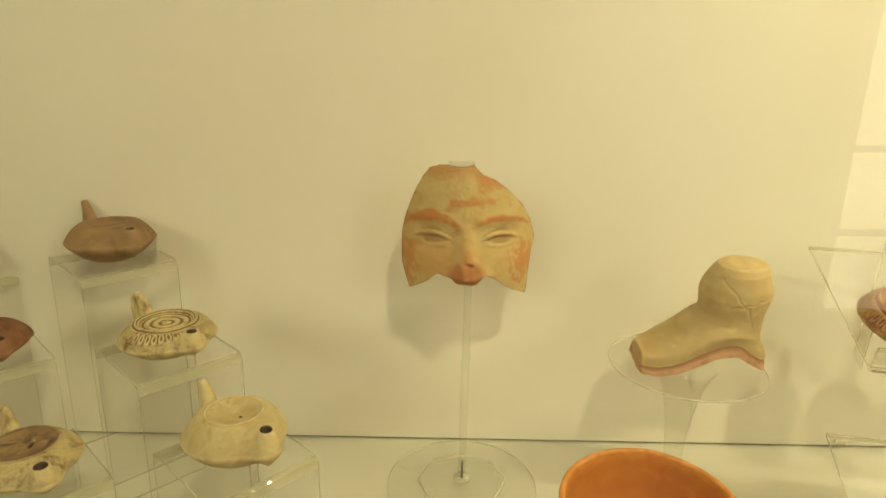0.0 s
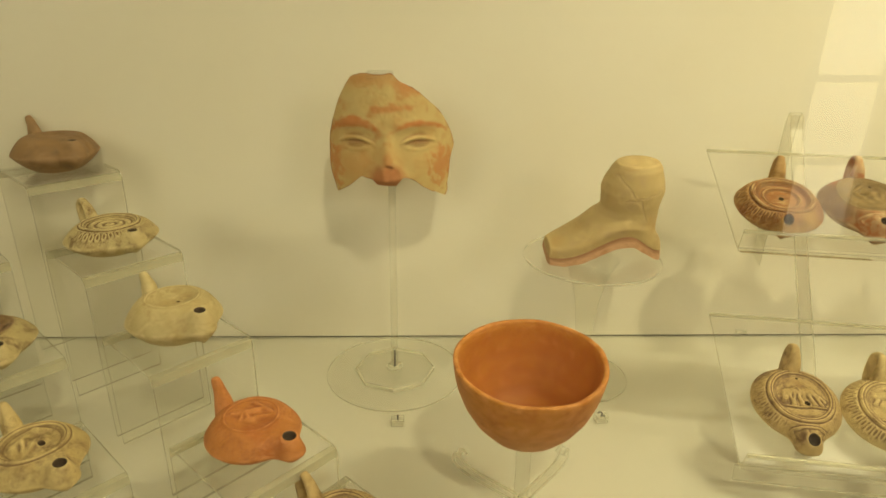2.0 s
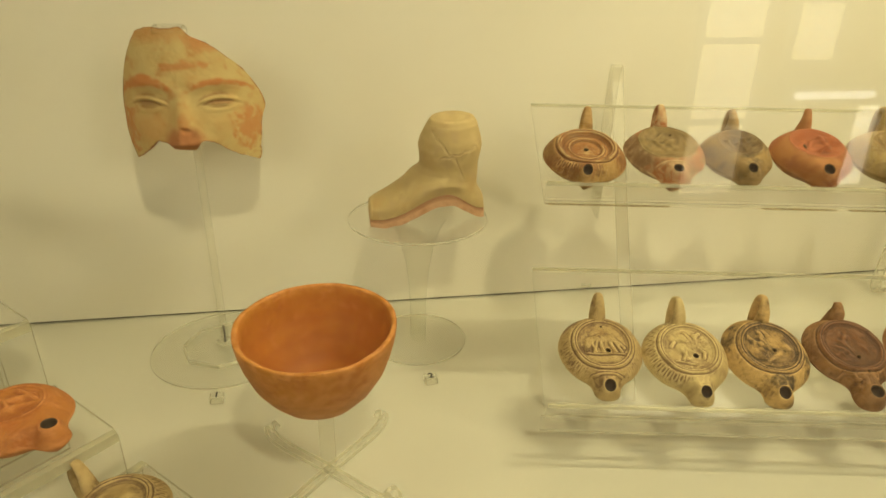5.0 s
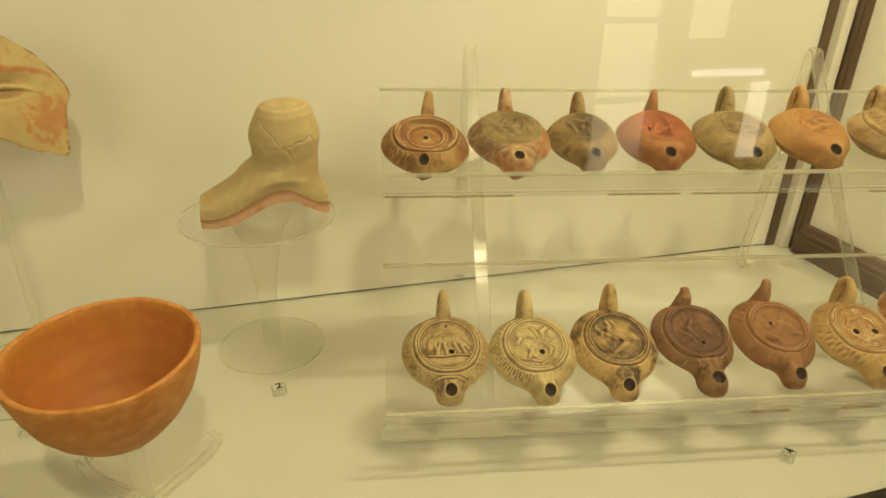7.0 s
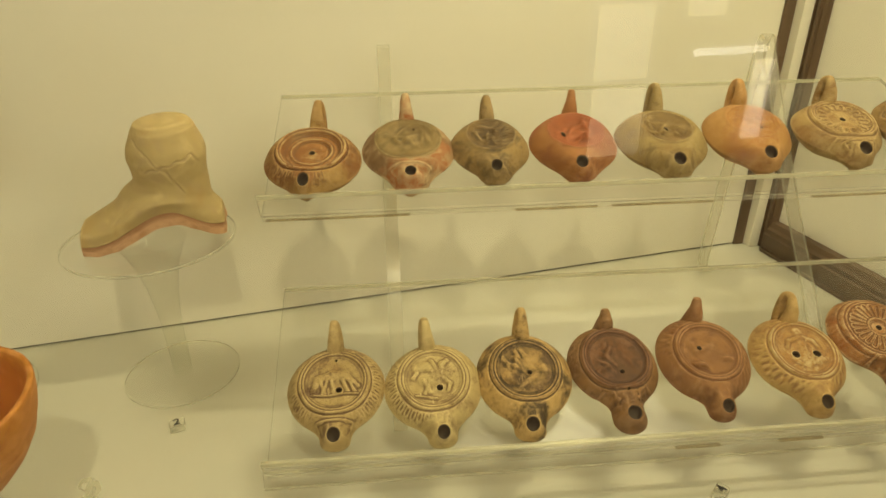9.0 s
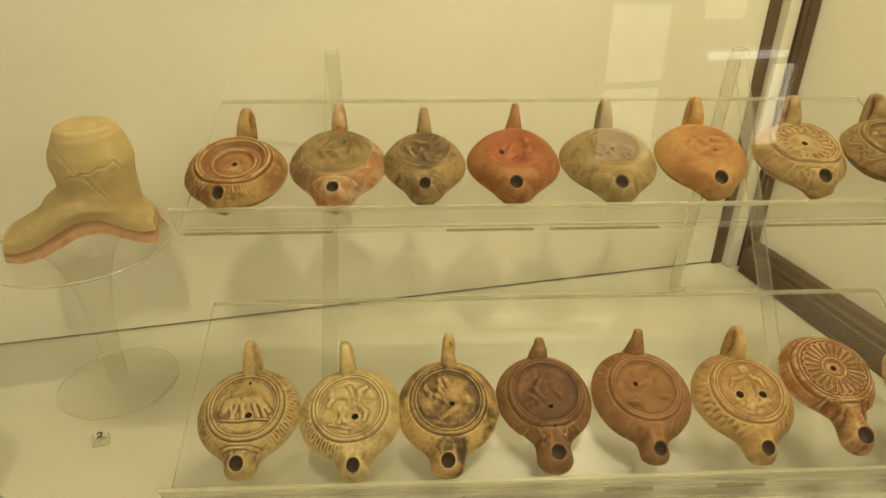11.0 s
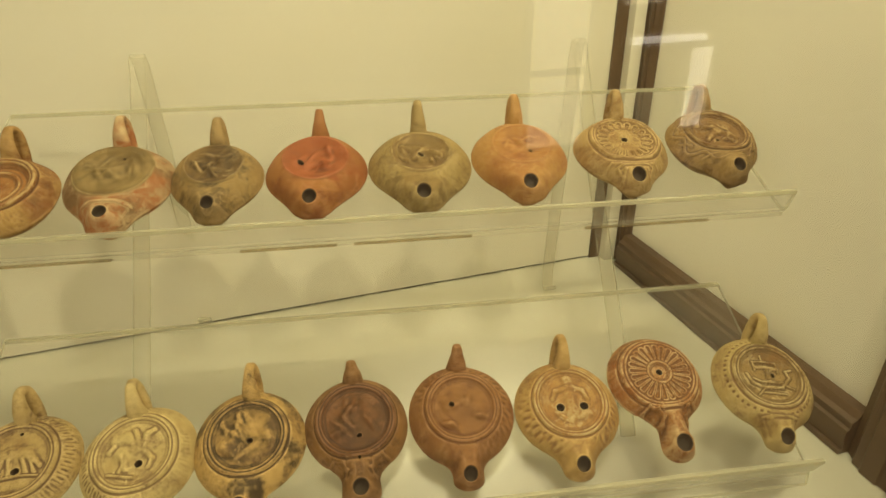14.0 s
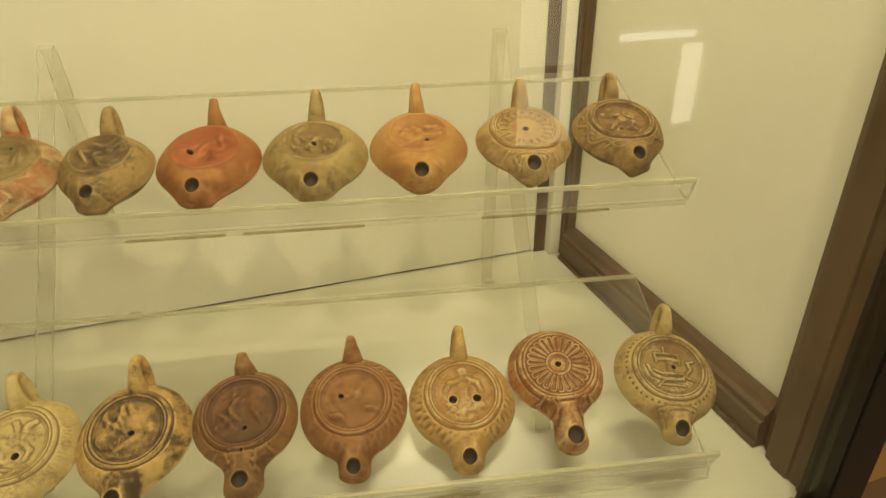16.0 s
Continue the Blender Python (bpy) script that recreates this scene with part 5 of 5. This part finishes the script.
bust_fragment()

bust_stand = tagged(empty("bust_stand", pose(0.3515, 0.747, 0.0)), "clear acrylic stand of two discs and a waisted stem", "display stand")
part("top_disc", lathe([(0, 0.1790), (0.0878, 0.1790), (0.0882, 0.1805), (0.0878, 0.182), (0, 0.182)], 72, slots=[0, 1, 1, 0]), [M_ACRYLIC, M_EDGE], bust_stand)
part("base_disc", lathe([(0, 0.0007), (0.0650, 0.0007), (0.0653, 0.0015), (0.0650, 0.003), (0, 0.003)], 72, slots=[0, 1, 1, 0]), [M_ACRYLIC, M_EDGE], bust_stand)
stem = [(0.0105, 0.0032), (0.0105, 0.03), (0.011, 0.06), (0.0125, 0.09), (0.0165, 0.12), (0.023, 0.15), (0.031, 0.17), (0.036, 0.1788)]
M_STEM = clear("acrylic_stem", (0.985, 0.985, 0.96), 0.06, 0.035, (0.9, 0.88, 0.78))
part("stem", lathe(stem, 40), [M_STEM], bust_stand, smooth=True)


# ---- number tags ----
def number_tag(text, at, yaw):
    t = tagged(empty("number_tag", pose(*at, 0, 0, yaw)), "small clear acrylic block with a black number " + text, "number tag", "number tags")
    bm = box_bm((-0.008, -0.006, 0.0006), (0.008, 0.006, 0.010), 0.0008)
    for f in bm.faces:
        f.material_index = 0 if f.calc_area() > 5e-5 else 1
    part("block", bm, [M_ACRYLIC, M_EDGE], t)
    cu = bpy.data.curves.new("numeral", "FONT")
    cu.body, cu.size, cu.extrude, cu.align_x, cu.align_y = text, 0.0135, 0.0002, "CENTER", "CENTER"
    cu.offset = 0.0003
    tmp = bpy.data.objects.new("numeral", cu)
    me = bpy.data.meshes.new_from_object(tmp)
    me.materials.append(M_INK)
    bpy.data.objects.remove(tmp)
    ob = new("numeral", me)
    ob.parent = t
    ob.matrix_local = pose(0, 0, 0.0106, 0, 0, 0)
    ob["label"] = "black numeral"


number_tag("1", (0.102, 0.642, 0.0), 2)
number_tag("2", (0.355, 0.645, 0.0), 8)
number_tag("4", (0.850, 0.410, 0.0), 35)
